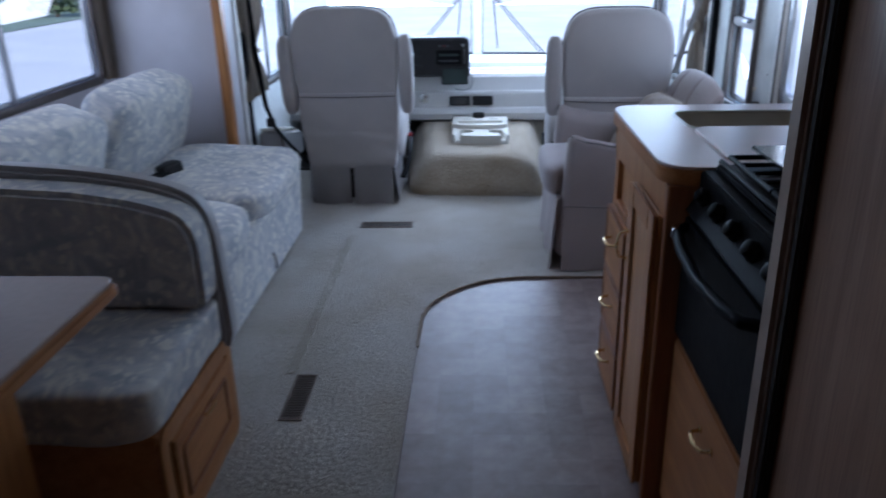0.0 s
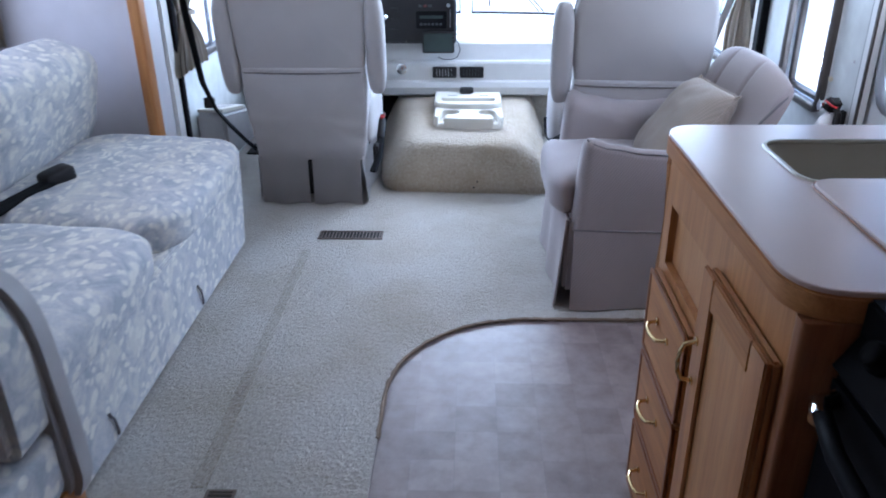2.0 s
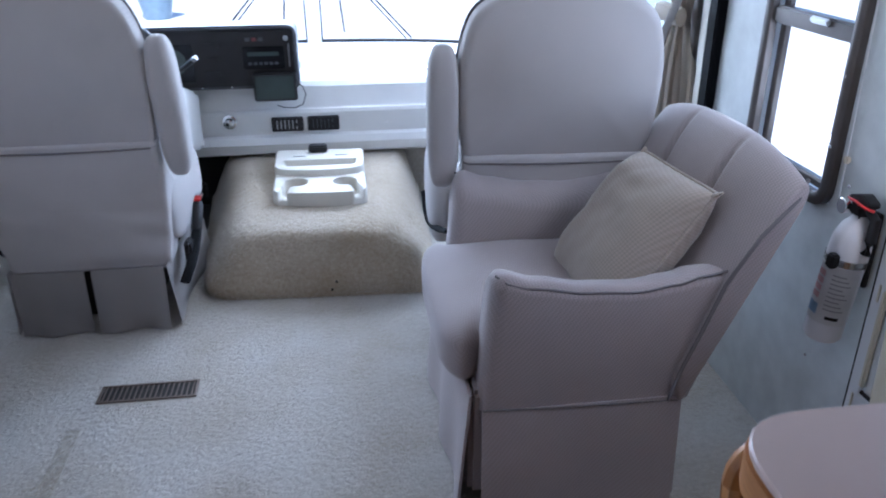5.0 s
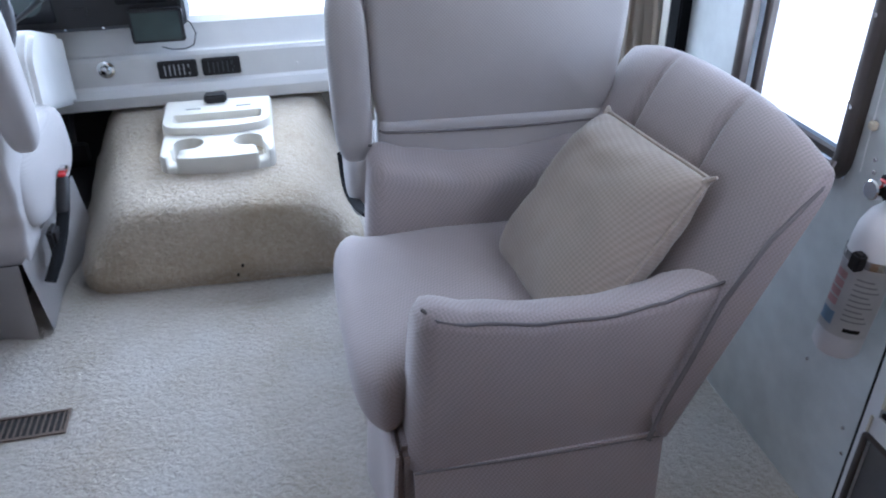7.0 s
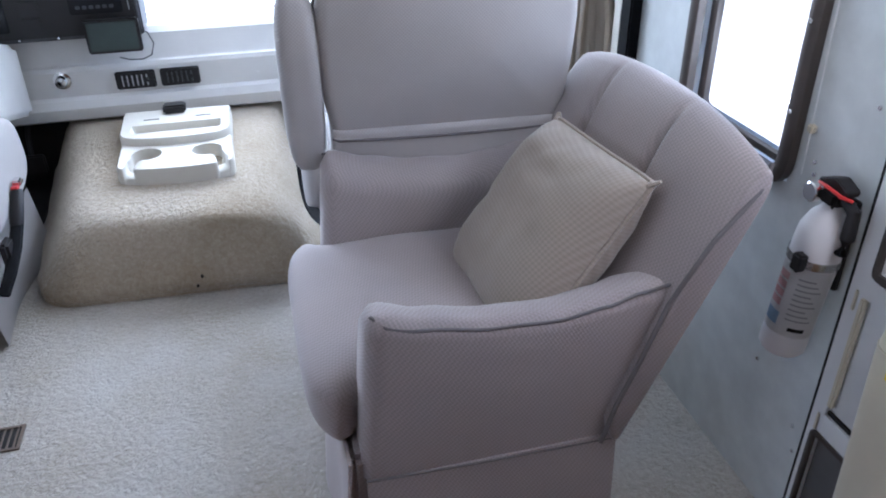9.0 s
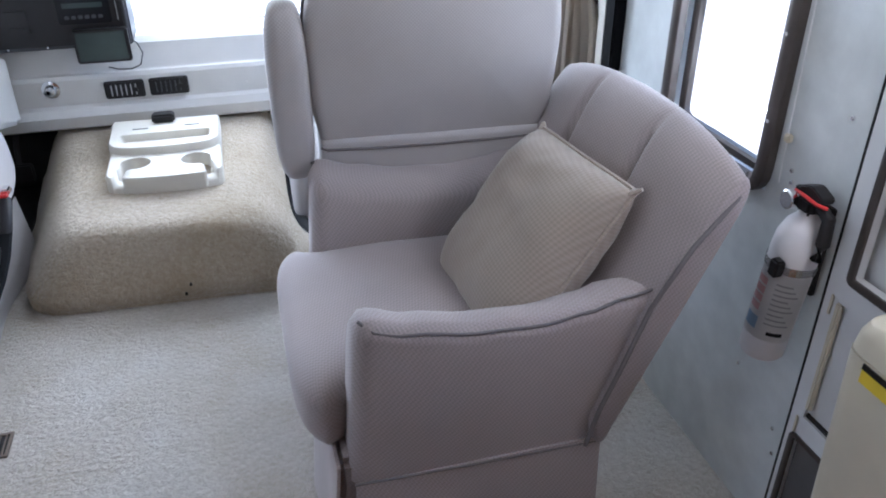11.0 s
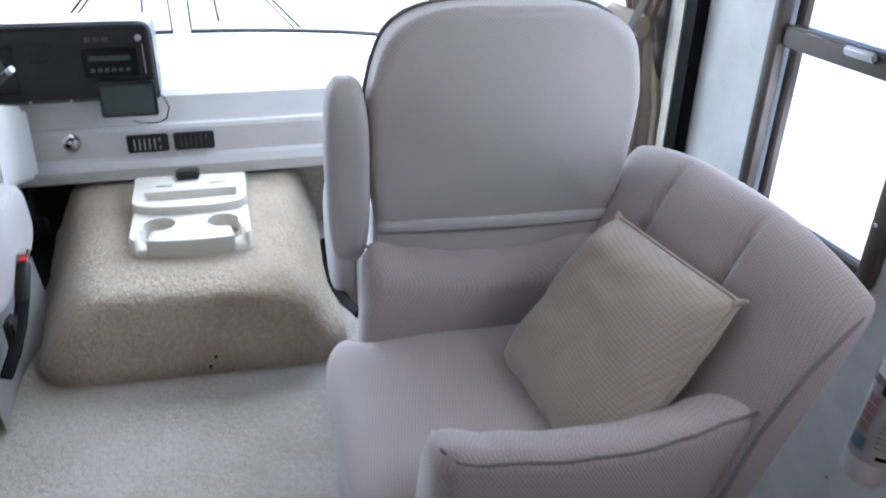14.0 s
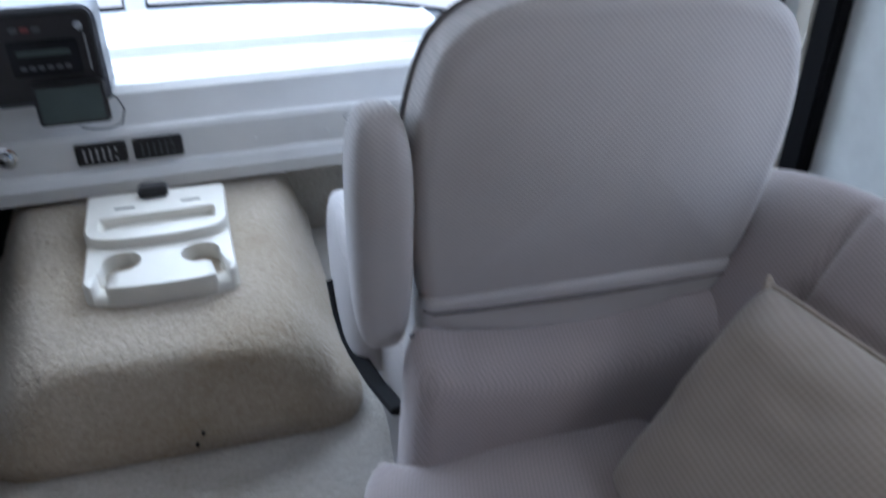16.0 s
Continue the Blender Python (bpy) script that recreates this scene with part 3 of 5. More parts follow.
part("screen_trim", ring_frame(bmesh.new(), "x", XR - 0.002, 2.63, 3.254, -0.16, 0.283, 0.012, -0.006, 0.004), BRONZE, scr, "brown rubber trim")
for z in (0.56, 0.30):
    part("slider_clip", boxed(XR - 0.006, XR + 0.002, 3.244, 3.252, z - 0.02, z + 0.02, bevel=0.002), CREAM, scr)
bin_ = thing("waste_bin", XR - 0.06, 3.02, 0.13, "cream plastic waste bin hung on the door, with a yellow sticker", "waste bin")
prof = round_poly([(XR - 0.095, 2.76), (XR - 0.006, 2.76), (XR - 0.006, 3.125), (XR - 0.095, 3.125)], [0.04, 0.01, 0.01, 0.04])
cx, cy = XR - 0.006, 2.943
part("bin_body", loft(bmesh.new(), [[(cx + (x - cx) * k, cy + (y - cy) * k, z) for x, y in prof] for z, k in ((0.14, 0.88), (0.155, 0.91), (0.59, 1.0))]), CREAM, bin_)
part("bin_lid", loft(bmesh.new(), [[(cx + (x - cx) * k, cy + (y - cy) * k, z) for x, y in prof] for z, k in ((0.592, 0.99), (0.62, 0.97), (0.640, 0.92), (0.646, 0.85))]), CREAM, bin_)
part("sticker", boxed(XR - 0.0975, XR - 0.0945, 2.90, 3.075, 0.557, 0.588), YELLOW, bin_, "yellow warning sticker")
part("sticker_band", boxed(XR - 0.0985, XR - 0.0955, 2.90, 3.075, 0.5795, 0.5885), BLACK, bin_, "black heading band")

# fire extinguisher
ext = thing("fire_extinguisher", 1.245, 3.345, 0.36, "white fire extinguisher with black valve strapped on the wall", "fire extinguisher")
EX, EY = 1.245, 3.324
tilt = pose(EX, EY, 0.408, 0, 0, 0) @ pose(0, 0, 0, 3, 3, 0) @ Matrix.Scale(0.95, 4)
part("cylinder", lathe(bmesh.new(), [(0.001, 0.016), (0.036, 0.016), (0.041, 0.024), (0.042, 0.24), (0.040, 0.268), (0.030, 0.295), (0.018, 0.308), (0.016, 0.318), (0.001, 0.318)], 28, tilt), plain("white_enamel", (0.76, 0.74, 0.74), 0.5, vary=0.04), ext)


def on_ext(bm):
    bmesh.ops.transform(bm, verts=bm.verts[:], matrix=tilt)
    return bm


def wrap(a0, a1, z0, z1, r=0.0428, n=12):
    bm = bmesh.new()
    rows = [[bm.verts.new((r * math.cos(radians(a0 + (a1 - a0) * k / n)), r * math.sin(radians(a0 + (a1 - a0) * k / n)), z)) for k in range(n + 1)] for z in (z0, z1)]
    for k in range(n):
        bm.faces.new((rows[0][k], rows[0][k + 1], rows[1][k + 1], rows[1][k]))
    bmesh.ops.solidify(bm, geom=bm.faces[:], thickness=0.0008)
    return on_ext(bm)


lab = part("label", wrap(150, 290, 0.065, 0.205), PAPER, ext, "printed paper label")
for k, z in enumerate((0.186, 0.168, 0.150, 0.132)):
    part("red_panel", wrap(158, 190, z - 0.012, z + 0.002, 0.0436, 4), plain("faded_red_ink_%s" % "abcd"[k], (0.66, 0.40, 0.40), 0.5), lab, "faded red pictogram")
part("blue_panel", wrap(158, 196, 0.082, 0.108, 0.0436, 4), BLUEINK, lab, "blue mark")
for k in range(9):
    part("print_line", wrap(212, 268 - 9 * (k % 3), 0.100 + k * 0.0105, 0.103 + k * 0.0105, 0.0436, 6), GREYINK, lab, "line of small print")
part("print_line", wrap(225, 262, 0.078, 0.086, 0.0436, 6), BLACK, lab, "dark mark")
part("strap", wrap(0, 350, 0.208, 0.224, 0.0445, 30), CHROME, ext, "metal strap")
part("strap_buckle", on_ext(boxed(-0.056, -0.036, -0.030, -0.008, 0.203, 0.236, bevel=0.004)), BLACK, ext, "black strap buckle")
part("valve", on_ext(boxed(-0.020, 0.020, -0.020, 0.020, 0.314, 0.345, bevel=0.007)), BLACK, ext)
part("handle", on_ext(prismed(round_poly([(-0.030, 0.342), (0.030, 0.338), (0.036, 0.350), (0.0, 0.366), (-0.034, 0.355)], 0.008), "x", -0.014, 0.014, 0.004)), BLACK, ext, "black squeeze handle")
part("nozzle", on_ext(tube(bmesh.new(), [(0.0, -0.018, 0.335), (0.0, -0.046, 0.325), (0.0, -0.052, 0.28), (0.0, -0.050, 0.25)], [0.010, 0.011, 0.012, 0.011], 10)), BLACK, ext, "black nozzle")
part("pin", on_ext(tube(bmesh.new(), [(-0.018, 0.026, 0.345), (-0.024, 0.0, 0.350), (-0.018, -0.028, 0.345), (-0.004, -0.040, 0.342)], 0.0032, 6)), RED, ext, "red safety pin")
part("gauge", on_ext(disc(-0.036, 0.022, 0.33, 0.017, 0.014, "x")), CHROME, ext, "round pressure gauge")
part("bracket", boxed(1.288, 1.299, 3.288, 3.312, 0.55, 0.715, bevel=0.003), BLACK, ext, "black wall bracket")
part("bracket_hook", boxed(1.268, 1.289, 3.288, 3.306, 0.703, 0.715, bevel=0.003), BLACK, ext)

for y, z in ((3.43, 0.30), (3.30, 0.24), (3.285, 0.19), (3.41, 0.73), (3.405, 0.71), (3.31, 0.86)):
    s = thing("screw", XR - 0.002, y, z, "small silver screw head in the wall panel", "screw", "wall panel screws")
    part("screw_head", disc(XR - 0.0035, y, z, 0.004, 0.004, "x", 10), CHROME, s)
cord = thing("blind_cord", XR - 0.008, 3.43, 0.7, "thin white blind cord hanging on a clip", "cord")
part("cord", tube(bmesh.new(), [(XR - 0.008, 3.445, 1.5), (XR - 0.008, 3.44, 1.1), (XR - 0.007, 3.432, 0.80), (XR - 0.006, 3.43, 0.70)], 0.0011, 6), WHITE, cord)
part("clip", boxed(XR - 0.012, XR, 3.423, 3.438, 0.775, 0.79, bevel=0.003), CREAM, cord, "cream plastic clip")

# curtains with their tracks
for sx, x, y0, y1, tie, label in ((-1, XR, 4.155, 4.48, 0.965, "passenger"), (1, XL, 4.25, 4.67, 0.85, "driver")):
    cur = thing("curtain", x + sx * 0.05, (y0 + y1) / 2, 0.5, "beige pleated cab curtain tied back beside the %s seat" % label, "curtain", "cab curtains")
    zl = 0.36 if sx < 0 else 0.60
    part("cloth", curtain_mesh(x, y0, y1, 1.6, tie, zl, 0.42 if sx < 0 else 0.34, 8, 0.017, sx, 3.0 if sx > 0 else 0.0), CURTAIN, cur, sharp=80)
    part("tie_band", tube(bmesh.new(), [(x + sx * 0.055, y0 + 0.07, tie), (x + sx * 0.062, (y0 + y1) / 2, tie + 0.004), (x + sx * 0.05, y1 - 0.08, tie)] if sx < 0 else [(x + 0.010, 4.38, tie + 0.01), (x + 0.052, 4.41, tie + 0.004), (x + 0.056, 4.49, tie - 0.002), (x + 0.012, 4.54, tie + 0.006)], 0.018 if sx < 0 else 0.006, 8, 1.6), CURTAIN, cur)
bm = boxed(XR - 0.03, XR, 4.055, 4.105, 0.0, 1.95, bevel=0.004)
setting("trim_track_right", bm, ENAMEL, "black vertical curtain track", "trim")
setting("trim_strip_right", boxed(XR - 0.026, XR, 4.108, 4.150, 0.0, 1.95, bevel=0.005), TRAY, "cream strip beside the curtain track", "trim")
setting("trim_track_left", boxed(XL + 0.001, XL + 0.03, 4.285, 4.325, 0.30, 1.95, bevel=0.004), ENAMEL, "black vertical curtain track", "trim")
setting("trim_edge_left", boxed(XL + 0.001, XL + 0.02, 4.20, 4.28, 0.0, 1.95, bevel=0.008), DASH, "ivory padded edge strip", "trim")


# ---- cab ----
dash = thing("dashboard", 0.1, 5.3, 0.27, "ivory vinyl dashboard, its wide top painted whiter for the daylight under the windscreen", "dashboard")
DX = [XL + 0.004 + (XR - XL - 0.008) * k / 24 for k in range(25)]
LOW = [(5.50, 0.262), (5.30, 0.268), (5.262, 0.285), (5.255, 0.325), (5.268, 0.352), (5.283, 0.362), (5.280, 0.452), (5.286, 0.466), (5.298, 0.470), (5.304, 0.478), (5.325, 0.555), (5.345, 0.575), (5.40, 0.585), (5.50, 0.575), (5.50, 0.50)]
part("fascia", loft(bmesh.new(), [[(x, y, z) for y, z in LOW] for x in DX]), DASH, dash, "ivory padded fascia", 25)
def riser(x):
    return 5.565 - 0.05 * (x / 1.1) ** 2


top = [[(x, 5.503, 0.50), (x, 5.503, 0.582), (x, riser(x) - 0.004, 0.584), (x, riser(x), 0.588), (x, riser(x) + 0.006, 0.618), (x, riser(x) + 0.012, 0.622), (x, min(5.75, ws_y(x) - 0.03), 0.621), (x, ws_y(x) - 0.02, 0.608), (x, ws_y(x) - 0.02, 0.50)] for x in DX if ws_y(x) > 5.72]
# Brightness from the windscreen is painted into the top and its corners.
part("dash_top", loft(bmesh.new(), top), DASHTOP, dash, "dash top with its sunlit brightness painted in as white", 25)
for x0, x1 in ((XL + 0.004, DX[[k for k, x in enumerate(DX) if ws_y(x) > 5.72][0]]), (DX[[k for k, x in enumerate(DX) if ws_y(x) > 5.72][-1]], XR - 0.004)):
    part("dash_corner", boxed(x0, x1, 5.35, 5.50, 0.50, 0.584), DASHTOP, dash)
cl = part("instrument_panel", prismed(round_poly([(-0.82, 0.572), (0.072, 0.572), (0.072, 0.825), (-0.82, 0.825)], [0.01, 0.015, 0.045, 0.06]), "y", 5.235, 5.40, 0.008), DARKGREY, dash, "black instrument and radio panel")
part("panel_face", boxed(-0.80, 0.058, 5.228, 5.236, 0.585, 0.81, bevel=0.004), BLACK, cl)
part("gauge_housing", boxed(-0.62, -0.34, 5.218, 5.230, 0.61, 0.76, bevel=0.004), GLOSS, cl)
for gx in (-0.42, -0.54):
    part("gauge", disc(gx, 5.218, 0.69, 0.055, 0.006, "y"), LENS, cl, "round dim gauge")
part("radio", boxed(-0.145, 0.02, 5.218, 5.230, 0.655, 0.745, bevel=0.004), GLOSS, cl)
part("radio_display", boxed(-0.125, 0.0, 5.2155, 5.219, 0.708, 0.724), LENS, cl, "grey-green display")
for k in range(6):
    part("button", boxed(-0.125 + k * 0.021, -0.110 + k * 0.021, 5.2145, 5.219, 0.672, 0.684, bevel=0.002), DARKGREY, cl)
for k, c in enumerate((DARKGREY, DARKRED, DARKGREY)):
    part("warning_symbol", boxed(-0.13 + k * 0.026, -0.112 + k * 0.026, 5.2255, 5.2285, 0.765, 0.779), c, cl, "small dim symbol")
part("knob", disc(0.03, 5.229, 0.775, 0.010, 0.010, "y", 16), ALU, cl)
part("panel_edge", boxed(0.038, 0.041, 5.225, 5.229, 0.66, 0.755), ALU, cl, "thin chrome line")
for k in range(3):
    part("rocker_switch", boxed(-0.30, -0.235, 5.220, 5.229, 0.625 + 0.055 * k, 0.655 + 0.055 * k, bevel=0.004), BLACK, cl)
for sx in (-0.32, -0.2, -0.02):
    part("panel_screw", disc(sx, 5.229, 0.583, 0.004, 0.004, "y", 10), CHROME, cl)
for k, x in enumerate((-0.062, 0.090)):
    v = part("air_vent", boxed(x, x + 0.135, 5.268, 5.284, 0.376, 0.438, bevel=0.004), BLACK, dash)
    for s in range(6):
        part("louvre", boxed(x + 0.022 + s * 0.0165, x + 0.026 + s * 0.0165, 5.2635, 5.270, 0.388, 0.426), DARKGREY if k else FRAME_GREY, v)
    part("thumb_tab", boxed(x + 0.10, x + 0.112, 5.262, 5.270, 0.397, 0.417, bevel=0.002), BLACK, v)
part("lighter_bezel", disc(-0.235, 5.284, 0.425, 0.030, 0.012, "y"), CHROME, dash, "round chrome knob bezel")
part("lighter_knob", lathe(bmesh.new(), [(0.001, 0.014), (0.015, 0.012), (0.020, 0.006), (0.021, -0.004)], 20, pose(-0.235, 5.268, 0.425, 90, 0, 0)), CHROME, dash)
for k, x in enumerate((0.43, 0.645)):
    part("screw_cap", disc(x, 5.283, 0.395, 0.005, 0.004, "y", 10), DASH, dash)
bm = bmesh.new()
txt = bpy.data.curves.new("lettering", "FONT")
txt.body, txt.size, txt.extrude, txt.align_x = "SI", 0.05, 0.0012, "LEFT"
ob = new("lettering", txt)
dg = bpy.context.evaluated_depsgraph_get()
me = bpy.data.meshes.new_from_object(ob.evaluated_get(dg))
bpy.data.objects.remove(ob)
bm.from_mesh(me)
bmesh.ops.transform(bm, verts=bm.verts[:], matrix=pose(0.695, 5.2815, 0.405, 90, 0, 0))
part("lettering", bm, GREYINK, dash, "raised grey letters")

gps = thing("navigation_screen", -0.04, 5.2, 0.5, "small black navigation screen mounted on the dashboard with a thin cable", "navigation device")
part("case", boxed(-0.112, 0.062, 5.195, 5.222, 0.527, 0.640, bevel=0.005), BLACK, gps)
part("display", boxed(-0.102, 0.052, 5.1935, 5.196, 0.537, 0.630), LENS, gps, "dark glossy display")
part("mount", boxed(-0.05, 0.0, 5.221, 5.236, 0.56, 0.60, bevel=0.004), BLACK, gps)
part("cable", tube(bmesh.new(), [(0.060, 5.215, 0.600), (0.083, 5.225, 0.580), (0.094, 5.24, 0.54), (0.078, 5.26, 0.495), (0.045, 5.275, 0.478), (0.0, 5.275, 0.480), (-0.03, 5.27, 0.492)], 0.0022, 6), BLACK, gps, "thin black cable")

# carpeted bulkhead and footwell
setting("wall_toe_board", boxed(0.36, XR - 0.003, 5.40, 5.44, -0.02, 0.30), CARPET, "carpeted toe board under the dashboard", "bulkhead")
# The footwell's shade is painted on as a near-black wall.
setting("wall_footwell", boxed(XL + 0.003, -0.16, 5.42, 5.46, -0.02, 0.30), DARK, "driver footwell wall under the dashboard, its shade painted near-black", "footwell")
setting("wall_toe_board_left", boxed(-0.16, 0.36, 5.40, 5.44, -0.02, 0.30), PILE, "carpeted bulkhead behind the engine cover", "bulkhead")
mat_ = thing("floor_mat", -0.6, 5.1, 0.0, "black rubber mat in the driver footwell", "floor mat")
part("mat", boxed(-1.1, -0.36, 5.03, 5.41, 0.0, 0.012, bevel=0.004), BLACK, mat_)
ped = thing("brake_pedal", -0.42, 5.3, 0.1, "black brake pedal on a bent arm in the footwell", "pedal")
part("arm", tube(bmesh.new(), [(-0.42, 5.42, 0.26), (-0.42, 5.36, 0.20), (-0.42, 5.33, 0.12)], 0.010, 8), BLACK, ped)
part("pad", boxed(-0.47, -0.37, 5.30, 5.32, 0.08, 0.15, bevel=0.006), BLACK, ped)

# steering column and wheel
col = thing("steering_column", -0.55, 4.95, 0.4, "ivory steering column cover with a dark steering wheel and stalk", "steering wheel")
part("column_cover", prismed(round_poly([(4.83, 0.44), (5.25, 0.32), (5.27, 0.56), (4.95, 0.66), (4.86, 0.60)], 0.03), "x", -0.72, -0.345, 0.035, 4), DASH, col, "ivory plastic shroud")
ang = radians(62)
wc = Vector((-0.55, 4.80, 0.72))
ring = [wc + Vector((0.20 * math.cos(t), 0.20 * math.sin(t) * math.cos(ang), 0.20 * math.sin(t) * math.sin(ang))) for t in [2 * math.pi * k / 40 for k in range(40)]]
part("rim", tube(bmesh.new(), ring, 0.014, 10, closed=True), DARKGREY, col)
part("hub", lathe(bmesh.new(), [(0.001, 0.04), (0.05, 0.035), (0.065, 0.0), (0.05, -0.05), (0.03, -0.12)], 20, Matrix.Translation(wc) @ pose(0, 0, 0, 62, 0, 0)), DARKGREY, col)
for k in (0, 20, 30):
    part("spoke", tube(bmesh.new(), [wc + (ring[k] - wc) * 0.2, ring[k]], 0.014, 8, 0.6), DARKGREY, col)
part("stalk", tube(bmesh.new(), [(-0.42, 5.0, 0.66), (-0.33, 4.95, 0.72), (-0.285, 4.92, 0.755)], [0.006, 0.008, 0.010], 10), BLACK, col, "black indicator stalk")
part("stalk_tip", tube(bmesh.new(), [(-0.285, 4.92, 0.755), (-0.272, 4.912, 0.765)], 0.0095, 10), ALU, col)

# engine cover between the seats
doghouse = thing("engine_cover", 0.13, 4.9, 0.0, "tan carpeted engine cover hump between the cab seats", "engine cover")


def along_outline(poly, step=0.03, n=112):
    """The same outline with evenly spread points."""
    pts = [Vector(p) for p in poly]
    lens = [(pts[(k + 1) % len(pts)] - p).length for k, p in enumerate(pts)]
    total, out, k, run = sum(lens), [], 0, 0.0
    for i in range(n):
        want = total * i / n
        while run + lens[k] < want:
            run += lens[k]
            k += 1
        out.append(pts[k].lerp(pts[(k + 1) % len(pts)], (want - run) / lens[k]))
    return out


LEVELS = [(0.0, 0.0), (0.02, -0.03), (0.05, -0.02), (0.08, 0.10), (0.11, 0.17), (0.14, 0.25), (0.165, 0.32), (0.187, 0.39), (0.205, 0.46), (0.219, 0.55), (0.228, 0.68), (0.233, 0.9), (0.236, 1.25), (0.238, 1.75)]
rings = []
for z, k in LEVELS:
    r = 0.11 if k < 1.1 else 0.05
    w = k if k < 0.6 else 0.6 + 0.3 * (k - 0.6)
    corners = [(-0.272 + 0.265 * w, 4.470 + 0.130 * k), (0.552 - 0.340 * w, 4.425 + 0.130 * k), (0.565 - 0.120 * w, 5.40), (-0.365 + 0.190 * w, 5.40)]
    ring = []
    for x, y in along_outline(round_poly(corners, [r, r, 0.02, 0.02], 8)):
        big = noise.noise(Vector((x * 6 + 3, y * 6, z * 7)))
        small = noise.noise(Vector((x * 27, y * 27, z * 27)))
        f = min(1.0, z / 0.05)
        rise = 0.030 * f * max(0.0, min(1.0, (y - 4.60) / 0.5)) * min(1.0, z / 0.2)
        ring.append((x + 0.008 * big * f + 0.003 * small, min(5.398, y + 0.009 * noise.noise(Vector((x * 7 + 5, y * 7, z * 9))) * f + 0.004 * small), z + rise + f * (0.007 * big + 0.003 * small)))
    rings.append(ring)
bm = loft(bmesh.new(), rings)
part("carpet_cover", bm, PILE, doghouse, sharp=80)
hem = [(x, y, 0.006) for x, y in along_outline(round_poly([(-0.266, 4.476), (0.546, 4.431), (0.55, 5.39), (-0.355, 5.39)], [0.10, 0.10, 0.02, 0.02], 8))]
part("carpet_hem", tube(bmesh.new(), hem, 0.010, 6, closed=True), PILE, doghouse, "turned carpet hem on the floor")
for x in (0.205, 0.222):
    part("snap_button", disc(x - 0.035, 4.437, 0.035 + (0.03 if x > 0.21 else 0.0), 0.004, 0.010, "y", 10), DARK, doghouse, "small dark snap button")

tray = thing("console_tray", 0.13, 4.92, 0.25, "ivory plastic console tray with two cup holders on the engine cover", "console tray")


def welled(outline, wells, z0, z1, floor):
    """A slab with open wells sunk into its top."""
    bm = bmesh.new()
    def ring(pts, z):
        return [bm.verts.new((x, y, z)) for x, y in pts]
    def join(a, b):
        for k in range(len(a)):
            j = (k + 1) % len(a)
            bm.faces.new((a[k], a[j], b[j], b[k]))
    mx, my = sum(p[0] for p in outline) / len(outline), sum(p[1] for p in outline) / len(outline)
    inset = [(mx + (x - mx) * 0.975, my + (y - my) * 0.965) for x, y in outline]
    top = ring(inset, z1)
    rims = [ring(w, z1) for w in wells]
    es = [bm.edges.new((r[k], r[(k + 1) % len(r)])) for r in [top] + rims for k in range(len(r))]
    bmesh.ops.triangle_fill(bm, edges=es, use_beauty=True)
    side, low = ring(outline, z1 - 0.007), ring(outline, z0)
    join(top, side)
    join(side, low)
    bm.faces.new(low)
    for w, r in zip(wells, rims):
        cx, cy = sum(p[0] for p in w) / len(w), sum(p[1] for p in w) / len(w)
        deep = ring([(cx + (x - cx) * 0.94, cy + (y - cy) * 0.94) for x, y in w], floor)
        join(r, deep)
        bm.faces.new(deep)
    bmesh.ops.recalc_face_normals(bm, faces=bm.faces[:])
    return bm


def cup(x, y, r, side):
    """A round well with a slot towards the front corner."""
    pts = []
    for k in range(28):
        a = 2 * math.pi * k / 28
        f = max(0.0, math.cos(a - math.atan2(-1.0, side * 0.75)))
        k2 = 1.0 + (0.55 if f > 0.94 else 0.0)
        pts.append((x + r * k2 * math.cos(a), y + r * k2 * math.sin(a)))
    return pts


front = round_poly([(-0.034, 4.738), (0.06, 4.708), (0.23, 4.700), (0.318, 4.720), (0.315, 4.94), (-0.036, 4.94)], [0.03, 0.08, 0.08, 0.03, 0.01, 0.01], 6)
deck = part("cup_deck", welled(front, [cup(0.050, 4.835, 0.047, -1), cup(0.236, 4.828, 0.047, 1)], 0.213, 0.298, 0.242), TRAY, tray)
for x, y, s in ((0.050, 4.835, -1), (0.236, 4.828, 1)):
    cutter = new("cutter", mesh_of("cutter", prismed([(x + s * 0.015, y), (x + s * 0.042, y - 0.19), (x + s * 0.078, y - 0.17), (x + s * 0.043, y)], "z", 0.263, 0.34), TRAY))
    mod = deck.modifiers.new("notch", "BOOLEAN")
    mod.operation, mod.object, mod.solver = "DIFFERENCE", cutter, "EXACT"
    cut = bpy.data.meshes.new_from_object(deck.evaluated_get(bpy.context.evaluated_depsgraph_get()))
    deck.modifiers.clear()
    deck.data = cut
    bpy.data.objects.remove(cutter)
upper = part("document_tray", welled(round_poly([(-0.040, 4.93), (0.05, 4.898), (0.225, 4.893), (0.314, 4.920), (0.318, 5.16), (-0.044, 5.18)], [0.05, 0.09, 0.09, 0.05, 0.012, 0.012], 6), [round_poly([(-0.008, 4.955), (0.285, 4.950), (0.285, 5.03), (-0.008, 5.033)], [0.03, 0.03, 0.01, 0.01], 5)], 0.25, 0.323, 0.298), TRAY, tray)
for x in (0.03, 0.20):
    part("slot", boxed(x, x + 0.05, 5.075, 5.081, 0.3215, 0.3242), DARK, upper)
part("latch", boxed(0.118, 0.142, 4.925, 4.938, 0.296, 0.305, bevel=0.002), BLACK, tray, "black catch")
box_ = thing("phone_holder", 0.13, 5.14, 0.323, "small black plastic holder standing on the console tray", "holder")
